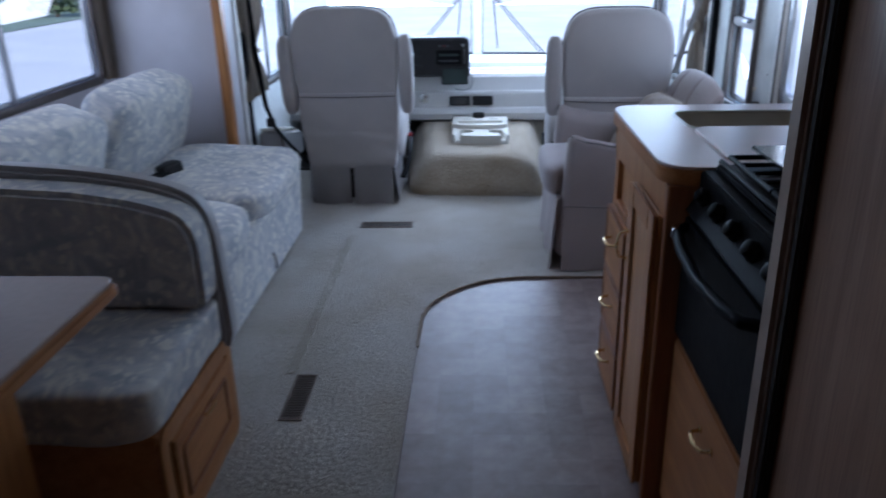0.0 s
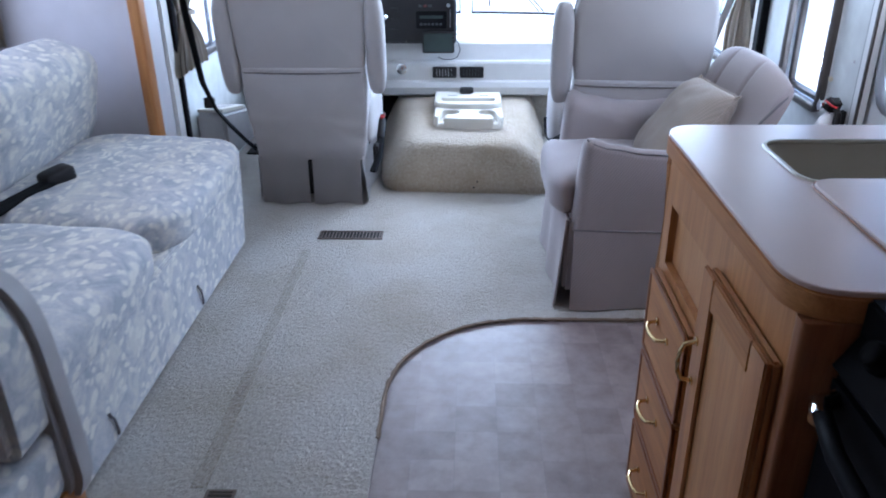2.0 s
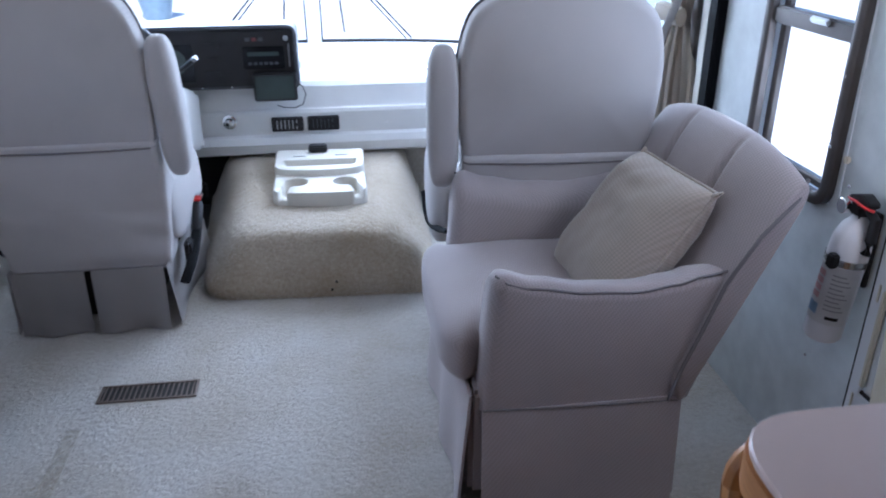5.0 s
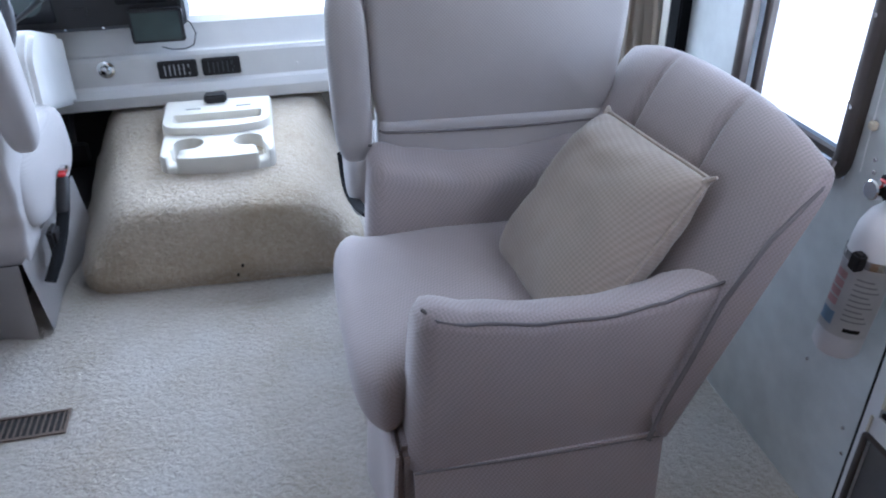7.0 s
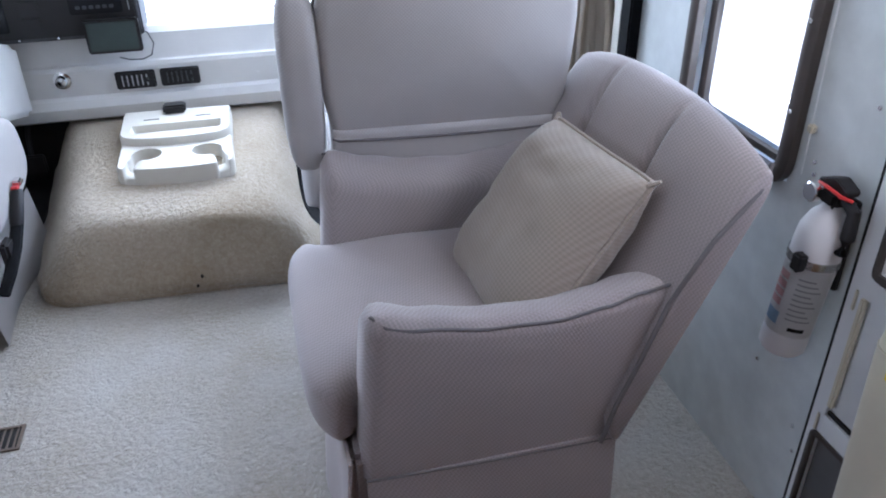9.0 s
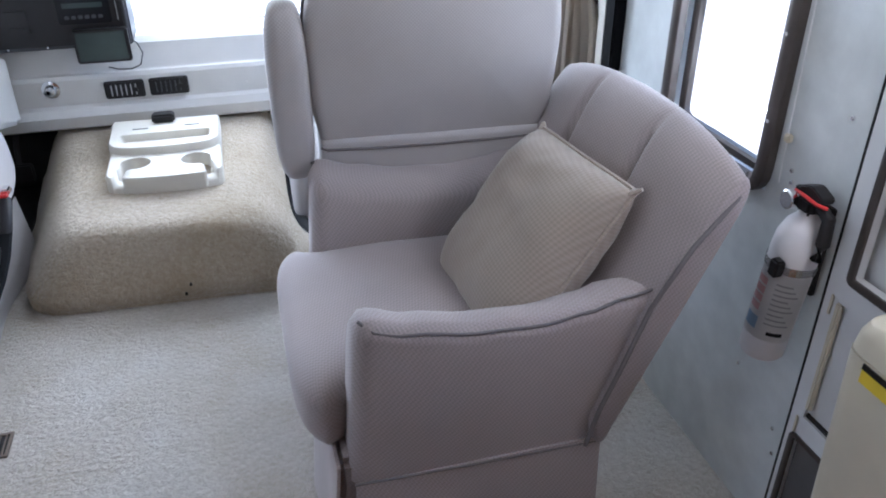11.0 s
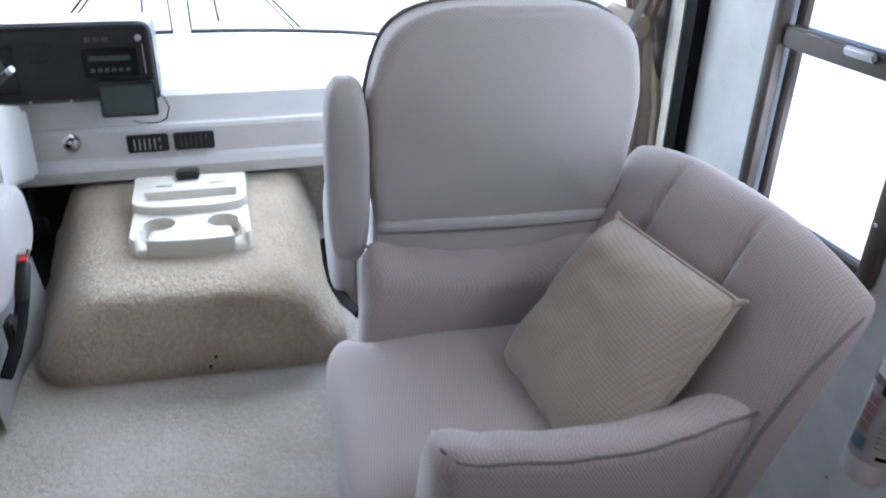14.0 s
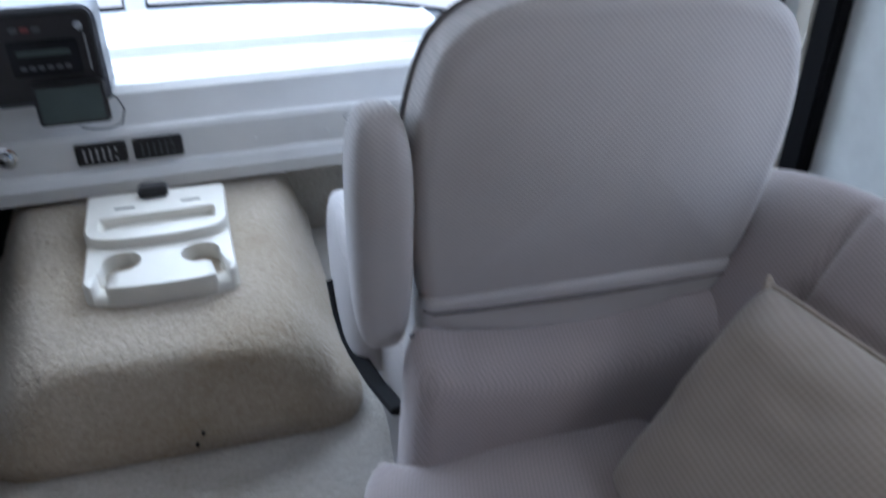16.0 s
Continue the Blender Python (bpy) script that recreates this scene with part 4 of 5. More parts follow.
part("holder_body", boxed(0.092, 0.168, 5.115, 5.165, 0.3235, 0.352, bevel=0.006), BLACK, box_)


# cab seats
def puffy(outline, y0, y1, r, crown):
    """An upright stuffed panel with a softly rounded edge and a crowned face."""
    x0, x1 = min(p[0] for p in outline), max(p[0] for p in outline)
    z0, z1 = min(p[1] for p in outline), max(p[1] for p in outline)
    cx, cz, hx, hz = (x0 + x1) / 2, (z0 + z1) / 2, (x1 - x0) / 2, (z1 - z0) / 2
    def ring(inset, y):
        return [(cx + (x - cx) * (1 - inset / hx), y, cz + (z - cz) * (1 - inset / hz)) for x, z in outline]
    rings = []
    inner = [(0.97, 1.0), (0.8, 0.93), (0.55, 0.75), (0.3, 0.42), (0.12, 0.15)]
    for f, c in inner:
        rings.append(ring(r + (min(hx, hz) - r) * f, y0 - crown * c))
    for a in range(8, -1, -1):
        t = a * math.pi / 16
        rings.append(ring(r * (1 - math.cos(t)), y0 + r * (1 - math.sin(t))))
    for a in range(0, 9):
        t = a * math.pi / 16
        rings.append(ring(r * (1 - math.cos(t)), y1 - r * (1 - math.sin(t))))
    rings.append(ring(min(hx, hz) * 0.97, y1 + 0.01))
    return loft(bmesh.new(), rings)


def captain_seat(cx, yb, turn, w, label, split, belt, sides, seam=0.626, arm_z=(0.510, 0.945)):
    """High-backed swivel seat; its back face stands at yb."""
    seat = thing("captain_seat", cx, yb + 0.3, 0.0, label, "seat", "cab seats")
    base = Matrix.Translation((cx, yb, 0)) @ pose(0, 0, 0, 0, 0, turn)
    def put(bm):
        for v in bm.verts:
            v.co.y -= 0.16 * max(0.0, v.co.z - 0.30)
        bmesh.ops.transform(bm, verts=bm.verts[:], matrix=base)
        return bm
    h = w / 2
    upper = round_poly([(-h + 0.014, seam - 0.004), (h - 0.014, seam - 0.004), (h, 0.75), (h + 0.005, 0.93), (h * 0.80, 1.085), (-h * 0.80, 1.085), (-h - 0.005, 0.93), (-h, 0.75)], [0.01, 0.01, 0.05, 0.12, 0.14, 0.14, 0.12, 0.05], 7)
    part("backrest", put(puffy(along_outline(upper), 0.058, 0.182, 0.026 if seam > 0.64 else 0.016, 0.020)), SEAT_BACK, seat, sharp=80)
    lower = round_poly([(-h + 0.035, 0.20), (h - 0.035, 0.20), (h - 0.008, 0.44), (h - 0.012, seam + 0.014), (-h + 0.012, seam + 0.014), (-h + 0.008, 0.44)], [0.02, 0.02, 0.05, 0.008, 0.008, 0.05], 4)
    bm = puffy(along_outline(lower), 0.050, 0.20, 0.016, 0.012)
    for v in bm.verts:
        if v.co.y < 0.12:
            v.co.y += 0.007 * math.sin(v.co.z * 62 + v.co.x * 5) * math.exp(-((v.co.z - 0.33) / 0.09) ** 2) + 0.005 * noise.noise(Vector((v.co.x * 4 + cx, 0, v.co.z * 9)))
    part("lower_back", put(bm), SEAT_BACK, seat, sharp=80)
    fold = [(-h + 0.014, 0.060, seam - 0.006), (-h * 0.9, 0.050, seam - 0.008), (-h * 0.5, 0.0475, seam - 0.011), (0, 0.0465, seam - 0.012), (h * 0.5, 0.0475, seam - 0.011), (h * 0.9, 0.050, seam - 0.008), (h - 0.014, 0.060, seam - 0.006)]
    # The dark cord paints the shade in the fold.
    part("back_seam", put(tube(bmesh.new(), fold, 0.0035, 8)), SEAM, seat, "folded cloth seam darkened with its crease shade")
    rim = [(x * 1.008, 0.150, 0.80 + (z - 0.80) * 1.010) for x, z in upper if z > 0.76]
    part("edge_piping", put(tube(bmesh.new(), rim, 0.0035, 8)), SEAM, seat, "dark piping round the top of the backrest")
    part("seat_cushion", put(cushion(w - 0.03, 0.50, 0.17, Matrix.Translation((0, 0.42, 0.40)), 12, 5, 0.15)), SEAT_BACK, seat, sharp=80)
    for s in sides:
        arm = cushion(0.085, 0.118, arm_z[1] - arm_z[0], Matrix.Translation((s * (h + 0.040), 0.105, (arm_z[0] + arm_z[1]) / 2)), 12, 3.4, 0.0)
        for v in arm.verts:
            v.co.y = 0.105 + (v.co.y - 0.105) * (0.86 + 0.28 * (v.co.z - 0.53) / 0.42)
        part("armrest", put(arm), SEAT_BACK, seat, "upright folded armrest", 70)
    hw = h - 0.05
    gap = 0.006 if split else 0.0
    def skirt(x0, x1, y0, y1):
        sk = bmesh.new()
        n = 14
        rows = []
        for z in (0.008, 0.03, 0.10, 0.17, 0.225):
            row = []
            for k in range(n + 1):
                u = k / n
                x, y = x0 + (x1 - x0) * u, y0 + (y1 - y0) * u
                f = (0.225 - z) / 0.225
                wv = 0.012 * f * math.sin(u * 6 + x * 9) + 0.014 * f
                dx, dy = (y1 - y0), -(x1 - x0)
                d = math.hypot(dx, dy)
                row.append(sk.verts.new((x + dx / d * wv, y + dy / d * wv, z)))
            rows.append(row)
        for a, b in zip(rows, rows[1:]):
            for k in range(n):
                sk.faces.new((a[k], a[k + 1], b[k + 1], b[k]))
        bmesh.ops.solidify(sk, geom=sk.faces[:], thickness=-0.006)
        bmesh.ops.transform(sk, verts=sk.verts[:], matrix=base)
        part("skirt", sk, SEAT_BACK, seat, "hanging cloth skirt panel", 70)
    skirt(-hw, -gap - 0.004, 0.012, 0.010)
    skirt(gap + 0.004, hw, 0.010, 0.012)
    skirt(hw + 0.008, hw + 0.03, 0.016, 0.56)
    skirt(-hw - 0.03, -hw - 0.008, 0.56, 0.016)
    for s in (-1, 1):
        part("side_bolster", put(cushion(0.085, 0.54, 0.24, Matrix.Translation((s * (h - 0.035), 0.36, 0.36)), 10, 3.2, 0.0)), SEAT_BACK, seat, sharp=80)
    part("pedestal", put(boxed(-0.16, 0.16, 0.12, 0.44, 0.0, 0.33, bevel=0.02)), BLACK, seat, "black steel pedestal")
    for s in belt:
        bx = s * (h + 0.022)
        bk = part("belt_buckle", put(tube(bmesh.new(), [(bx, 0.235, 0.250), (bx, 0.245, 0.256), (bx, 0.32, 0.312), (bx, 0.33, 0.320)], [0.013, 0.019, 0.019, 0.015], 10, 0.75)), BLACK, seat, "black belt buckle")
        if s < 0:
            part("belt_strap", put(tube(bmesh.new(), [(bx, 0.25, 0.256), (bx, 0.17, 0.215), (bx - s * 0.004, 0.09, 0.185), (bx - s * 0.02, 0.04, 0.15)], 0.018, 8, 0.5)), STRAP, seat, "black webbing")
            continue
        part("buckle_button", put(boxed(bx - 0.011, bx + 0.011, 0.318, 0.338, 0.324, 0.334, bevel=0.003)), RED, bk, "red release button")
        part("buckle_tongue", put(boxed(bx + s * 0.002 - 0.012, bx + s * 0.002 + 0.012, 0.335, 0.372, 0.326, 0.345, bevel=0.004)), CHROME, bk, "shiny metal tongue")
        part("belt_strap", put(tube(bmesh.new(), [(bx, 0.25, 0.256), (bx, 0.17, 0.215), (bx - s * 0.004, 0.09, 0.185), (bx - s * 0.02, 0.04, 0.15)], 0.018, 8, 0.5)), STRAP, seat, "black webbing")
        part("recliner_lever", put(boxed(s * (h + 0.006) - 0.012, s * (h + 0.006) + 0.012, 0.13, 0.19, 0.16, 0.25, bevel=0.008)), BLACK, seat, "black lever cover")
    return seat


captain_seat(-0.585, 4.29, 0.0, 0.565, "grey cloth high-backed driver seat with raised armrests and cloth skirt", True, (1,), (-1, 1))
pseat = captain_seat(0.80, 3.915, -4.0, 0.52, "grey cloth high-backed passenger seat with raised armrests behind the armchair", False, (), (-1,), 0.654, (0.562, 0.958))
part("side_wing", cushion(0.095, 0.46, 0.30, Matrix.Translation((0.555, 4.46, 0.385)) @ pose(0, 0, 0, 0, 0, -4), 10, 3.0, 0.0), SEAT_BACK, pseat, "padded side of the seat", 80)
part("belt_strap", tube(bmesh.new(), [(0.512, 4.50, 0.36), (0.511, 4.44, 0.315), (0.512, 4.36, 0.305), (0.514, 4.28, 0.32), (0.517, 4.12, 0.375), (0.524, 3.98, 0.43)], 0.016, 8, 0.5), STRAP, pseat, "black webbing loop")

# driver side console, belt, panel
sidebox = thing("side_console", -1.08, 4.65, 0.0, "grey padded side console with an ivory recessed top by the driver", "console")
part("console_body", prismed(round_poly([(4.44, 0.235), (4.62, 0.150), (4.95, 0.150), (4.95, 0.30), (4.44, 0.397)], [0.03, 0.05, 0.02, 0.05, 0.03]), "x", XL + 0.012, -1.0, 0.02), FRAME_GREY, sidebox)
part("console_top", prismed(round_poly([(4.445, 0.397), (4.80, 0.329), (4.805, 0.345), (4.450, 0.413)], 0.004), "x", XL + 0.02, -1.01, 0.006), TRAY, sidebox, "ivory plastic top")
# No hollow is cut; a grey sheet on the top paints its shade.
part("console_well", prismed([(4.50, 0.4045), (4.74, 0.3585), (4.7405, 0.3605), (4.5005, 0.4065)], "x", XL + 0.05, -1.04), FRAME_GREY, sidebox, "flat grey sheet painting the recess's shade")
belt = thing("seat_belt", -1.08, 4.3, 0.3, "black shoulder belt hanging beside the driver seat", "seat belt")
part("webbing", tube(bmesh.new(), [(-1.10, 4.36, 1.5), (-1.09, 4.36, 0.88), (-1.07, 4.40, 0.55), (-1.03, 4.42, 0.42), (-0.98, 4.44, 0.34), (-0.91, 4.46, 0.25), (-0.87, 4.48, 0.20)], 0.026, 8, 0.35), STRAP, belt)
part("tongue", boxed(-1.075, -1.025, 4.395, 4.41, 0.43, 0.48, bevel=0.004), BLACK, belt, "black belt tongue")
lbelt = thing("passenger_belt", 1.24, 4.3, 0.6, "grey shoulder belt hanging from the post beside the passenger seat", "seat belt")
part("webbing", tube(bmesh.new(), [(1.262, 4.13, 1.45), (1.240, 4.17, 1.12), (1.205, 4.235, 0.93), (1.17, 4.30, 0.72)], 0.020, 8, 0.2), FRAME_GREY, lbelt)


# ---- armchair by the entry ----
chair = thing("armchair", 0.75, 3.62, 0.0, "mauve-grey upholstered armchair with piped arms, curved back and cloth skirt", "armchair")
TOPS = [(0.47, 0.618), (0.52, 0.612), (0.60, 0.592), (0.72, 0.574), (0.82, 0.569), (0.90, 0.580), (0.96, 0.597), (1.02, 0.606)]


def arm_top(x):
    for (a, p), (b, q) in zip(TOPS, TOPS[1:]):
        if a <= x <= b:
            t = (x - a) / (b - a)
            t = t * t * (3 - 2 * t)
            return p + (q - p) * t
    return TOPS[-1][1]


def arm_mesh(yo, s, lift):
    """An upholstered arm: yo is its outer side, s the way inwards."""
    rings = []
    for k in range(27):
        u = k / 26
        x = 0.494 + (0.955 - 0.494) * u
        pinch = 0.020 * max(0.0, 1 - u / 0.05) ** 2
        zt = arm_top(x) + lift - pinch
        bulge = 0.010 * math.sin(math.pi * u) * (1 - u)
        prof = [(0.004 + pinch, 0.292), (-bulge + pinch, 0.42), (0.002 + pinch, zt - 0.018), (0.020 + pinch, zt), (0.070, zt - 0.008), (0.106 - pinch, zt - 0.034), (0.112 - pinch, zt - 0.08), (0.112 - pinch, 0.292)]
        prof = round_poly(prof, [0, 0.08, 0.012, 0.012, 0.03, 0.03, 0.03, 0], 4)
        rings.append([(x + 0.085 * (z - 0.30) * (1 - 2.2 * u if u < 0.4 else 0.12) + (0.30 * (z - 0.29) if u > 0.97 else 0.0), yo + s * y, z) for y, z in prof])
    return loft(bmesh.new(), rings)


for yo, s, lift in ((3.314, 1, 0.0), (3.936, -1, 0.024)):
    a = part("arm", arm_mesh(yo, s, lift), SEAT, chair, sharp=55)
    part("piping", tube(bmesh.new(), [(0.527, yo + s * 0.030, 0.606 + lift)] + [(x + 0.0, yo + s * 0.0075, arm_top(x) + lift - 0.010) for x in [0.547 + 0.02 * k for k in range(24)]], 0.0029, 6), PIPING, a, "piping cord darkened with its own shadow")

rings = []
YC, YH = 3.630, 0.332
ES = [-1.0 + 2.0 * k / 84 for k in range(85)]


def back_ring(e, shrink=0.0):
    w = abs(e) ** 3.5
    zt = 0.838 - 0.052 * abs(e) ** 2.8 - 0.004 * e
    groove = 0.013 * (math.exp(-((e - 0.36) / 0.028) ** 2) + math.exp(-((e + 0.36) / 0.028) ** 2)) * (1 - w)
    f = groove - 0.006 * abs(math.cos(e * 4.36)) * (1 - w)
    pts = round_poly([(0.865 + 0.055 * w, 0.36 - 0.02 * w), (0.985 + 0.018 * w + f, 0.59), (1.07 + 0.02 * w + f, zt - 0.05 + 0.012 * w), (1.125, zt), (1.182 - 0.042 * abs(e) ** 1.4, zt - 0.055 + 0.03 * w), (0.950 - 0.019 * abs(e) ** 1.4, 0.285)], [0.02, 0.10, 0.05, 0.05, 0.05, 0.02], 5)
    c = (1.03, 0.56)
    return [(c[0] + (x - c[0]) * (1 - shrink), YC + YH * e, c[1] + (z - c[1]) * (1 - shrink)) for x, z in pts]


rings = [back_ring(-1.0, 0.03), back_ring(-0.99, 0.008)] + [back_ring(e) for e in ES[1:-1]] + [back_ring(0.99, 0.008), back_ring(1.0, 0.03)]
b = part("back", loft(bmesh.new(), rings), SEAT, chair, sharp=60)
# Thick and dark, to hold the piping's shadow as well.
part("piping", tube(bmesh.new(), [(0.905, 3.300, 0.30), (0.923, 3.297, 0.38), (0.952, 3.296, 0.46), (0.990, 3.295, 0.575), (1.008, 3.294, 0.61), (1.048, 3.294, 0.68), (1.088, 3.296, 0.725), (1.115, 3.300, 0.752), (1.135, 3.312, 0.79)], 0.0042, 6), PIPING, b, "piping cord darkened with its own shadow")
pad = cushion(0.49, 0.48, 0.165, Matrix.Translation((0.665, 3.625, 0.392)), 20, 5, 0.10, 0.006, 2)
for v in pad.verts:
    v.co.y = YC + (v.co.y - YC) * (1 + 0.16 * max(0.0, min(1.0, (0.500 - v.co.x) / 0.03)))
part("seat_cushion", pad, SEAT, chair, sharp=80)
part("seat_base", boxed(0.475, 0.95, 3.335, 3.92, 0.06, 0.335, bevel=0.012), SEAT, chair)


def flounce(p0, p1, z0, z1, out, waves, name):
    """A hanging skirt panel between two points, flaring out towards its hem."""
    bm = bmesh.new()
    n = 22
    d = Vector((p1[0] - p0[0], p1[1] - p0[1], 0))
    nrm = Vector((d.y, -d.x, 0)).normalized()
    rows = []
    for r in range(9):
        f = r / 8
        z = z1 + (z0 - z1) * f
        rows.append([])
        for k in range(n + 1):
            u = k / n
            q = Vector((p0[0], p0[1], z)) + d * u + nrm * (out * f + 0.009 * f * math.sin(u * waves * 2 * math.pi + 0.6) + 0.003)
            rows[-1].append(bm.verts.new(q))
    for a, c in zip(rows, rows[1:]):
        for k in range(n):
            bm.faces.new((a[k], a[k + 1], c[k + 1], c[k]))
    bmesh.ops.recalc_face_normals(bm, faces=bm.faces[:])
    bmesh.ops.solidify(bm, geom=bm.faces[:], thickness=0.006)
    return part(name, bm, SEAT, chair, "hanging cloth skirt panel", 70)


flounce((0.500, 3.322), (0.94, 3.322), 0.006, 0.300, 0.010, 1.2, "skirt")
flounce((0.482, 3.93), (0.482, 3.325), 0.006, 0.335, 0.020, 2.2, "skirt")
flounce((0.94, 3.935), (0.478, 3.935), 0.006, 0.300, 0.010, 1.2, "skirt")
flounce((0.95, 3.335), (0.95, 3.92), 0.006, 0.290, 0.006, 1.5, "skirt")
# Dark cord, with the shade under the arm panel's edge painted in.
part("skirt_seam", tube(bmesh.new(), [(0.500, 3.314, 0.302), (0.72, 3.312, 0.296), (0.938, 3.314, 0.290)], 0.0024, 6), SEAM, chair, "seam above the skirt, crease shade painted dark")

BL, TOP, RT = Vector((0.788, 3.722, 0.462)), Vector((1.012, 3.748, 0.750)), Vector((0.985, 3.432, 0.694))
U, V = (TOP - BL).normalized(), (RT - TOP).normalized()
N = U.cross(V).normalized()
V = N.cross(U)
PC = (BL + RT) / 2
PM = Matrix.Translation(PC) @ Matrix((U, V, N)).transposed().to_4x4()
pil = thing("scatter_cushion", PC.x, PC.y, 0.47, "square taupe scatter cushion with piped edges leaning in the armchair", "cushion")
PW, PD = (TOP - BL).length, (RT - TOP).length + 0.03
NP = 26


def pillow_at(i, j, side):
    """A point of a square stuffed cushion with drawn-in sides and eared corners."""
    x, y = 2 * i / NP - 1, 2 * j / NP - 1
    x, y = math.sin(x * math.pi / 2) * 0.35 + x * 0.65, math.sin(y * math.pi / 2) * 0.35 + y * 0.65
    h = 0.078 * ((1 - x ** 4) * (1 - y ** 4)) ** 0.55
    px, py = x * (1 - 0.015 * (1 - y * y) - 0.012 * abs(x * y) ** 6), y * (1 - 0.015 * (1 - x * x) - 0.012 * abs(x * y) ** 6)
    wr = 0.006 * noise.noise(Vector((x * 2.2 + side, y * 2.2, 4))) + 0.004 * noise.noise(Vector((x * 5 + side, y * 5, 9)))
    return PM @ Vector((px * PW / 2 * 0.985, py * PD / 2 * 0.985, side * h + wr * min(1, h / 0.04)))


bm = bmesh.new()
for side in (1, -1):
    grid = [[bm.verts.new(pillow_at(i, j, side)) for j in range(NP + 1)] for i in range(NP + 1)]
    for i in range(NP):
        for j in range(NP):
            bm.faces.new((grid[i][j], grid[i + 1][j], grid[i + 1][j + 1], grid[i][j + 1]))
bmesh.ops.remove_doubles(bm, verts=bm.verts[:], dist=1e-5)
bmesh.ops.recalc_face_normals(bm, faces=bm.faces[:])
part("cover", bm, CUSHION, pil, sharp=80)
loop = [pillow_at(i, 0, 1) for i in range(NP)] + [pillow_at(NP, j, 1) for j in range(NP)] + [pillow_at(NP - i, NP, 1) for i in range(NP)] + [pillow_at(0, NP - j, 1) for j in range(NP)]
part("piping", tube(bmesh.new(), loop, 0.0052, 6, closed=True), CUSHION, pil, "corded edge")
for i, j in ((NP, NP), (NP, 0)):
    q = pillow_at(i, j, 1)
    inward = (PC - q).normalized()
    part("corner_ear", tube(bmesh.new(), [q - inward * 0.014, q + inward * 0.004, q + inward * 0.030], [0.004, 0.010, 0.005], 8, 0.7), CUSHION, pil)
    part("stitch", tube(bmesh.new(), [q + inward * 0.030 + N * 0.012 + V * 0.010, q + inward * 0.036 + N * 0.020, q + inward * 0.030 + N * 0.012 - V * 0.010], 0.0022, 6), SEAM, pil, "dark gathered stitch")

# ---- sofa in the slide-out ----
sofa = thing("sofa", -1.2, 3.05, 0.0, "pale floral tapestry sofa with two seat and two back cushions", "sofa")
part("base", prismed(round_poly([(2.12, 0.012), (3.835, 0.012), (3.895, 0.315), (2.12, 0.315)], 0.01), "x", -1.66, -0.782, 0.012), FLORAL, sofa)
part("front_seam", tube(bmesh.new(), [(-0.779, 2.13, 0.300), (-0.779, 3.0, 0.302), (-0.781, 3.88, 0.300)], 0.004, 6), FLORAL, sofa)
for y0, y1 in ((2.12, 3.045), (3.045, 3.965)):
    part("seat_cushion", cushion(0.67, y1 - y0 + 0.012, 0.18, Matrix.Translation((-1.085, (y0 + y1) / 2, 0.375)) @ pose(0, 0, 0, 0, 2.5, 0), 18, 4.6, 0.10, 0.008, y0), FLORAL, sofa, sharp=80)
    far = 0.05 if y1 > 3.5 else 0.0
    pad = cushion(0.50, y1 - y0 + 0.01 + far, 0.24, Matrix.Translation((-1.425, (y0 + y1 + far) / 2 + 0.012, 0.615)) @ pose(0, 0, 0, 0, -66, 0), 16, 6.5, 0.22, 0.010, y1)
    for v in pad.verts:
        v.co.y -= (0.30 + 3.0 * far) * max(0.0, v.co.z - 0.45) * max(0.0, min(1.0, (v.co.y - y0) / (y1 - y0)))
    part("back_cushion", pad, FLORAL, sofa, sharp=80)
part("back_frame", boxed(-1.73, -1.55, 2.13, 3.92, 0.02, 0.70, bevel=0.02), FLORAL, sofa)
for y in (2.55, 3.26):
    part("pull_cord", tube(bmesh.new(), [(-0.779, y - 0.012, 0.115), (-0.774, y, 0.09), (-0.776, y + 0.012, 0.045), (-0.780, y + 0.016, 0.03)], 0.004, 6), PIPING, sofa, "small grey pull cord")
lap = thing("lap_belt", -1.2, 3.3, 0.46, "black lap belt lying in the crease of the sofa", "seat belt")
part("webbing", tube(bmesh.new(), [(-1.34, 2.95, 0.455), (-1.31, 3.04, 0.455), (-1.27, 3.18, 0.462), (-1.23, 3.30, 0.472)], 0.030, 8, 0.55), STRAP, lap)
part("buckle", cushion(0.07, 0.11, 0.058, Matrix.Translation((-1.225, 3.325, 0.482)) @ pose(0, 0, 0, 8, 0, -30), 8, 6, 0.1), BLACK, lap, "black buckle")
part("webbing", tube(bmesh.new(), [(-1.36, 2.84, 0.47), (-1.31, 2.90, 0.462), (-1.27, 2.97, 0.462)], 0.022, 8, 0.25), STRAP, lap)

# window curtain beside the sofa
for y0, y1 in ((3.93, 4.05),):
    cur = thing("side_drape", XS + 0.05, 3.99, 0.8, "beige side drape hanging beside the slide-out window", "curtain")
    part("cloth", curtain_mesh(XS, y0, y1, 1.7, 0.2, 0.78, 1.0, 3, 0.018, 1), CURTAIN, cur, sharp=80)

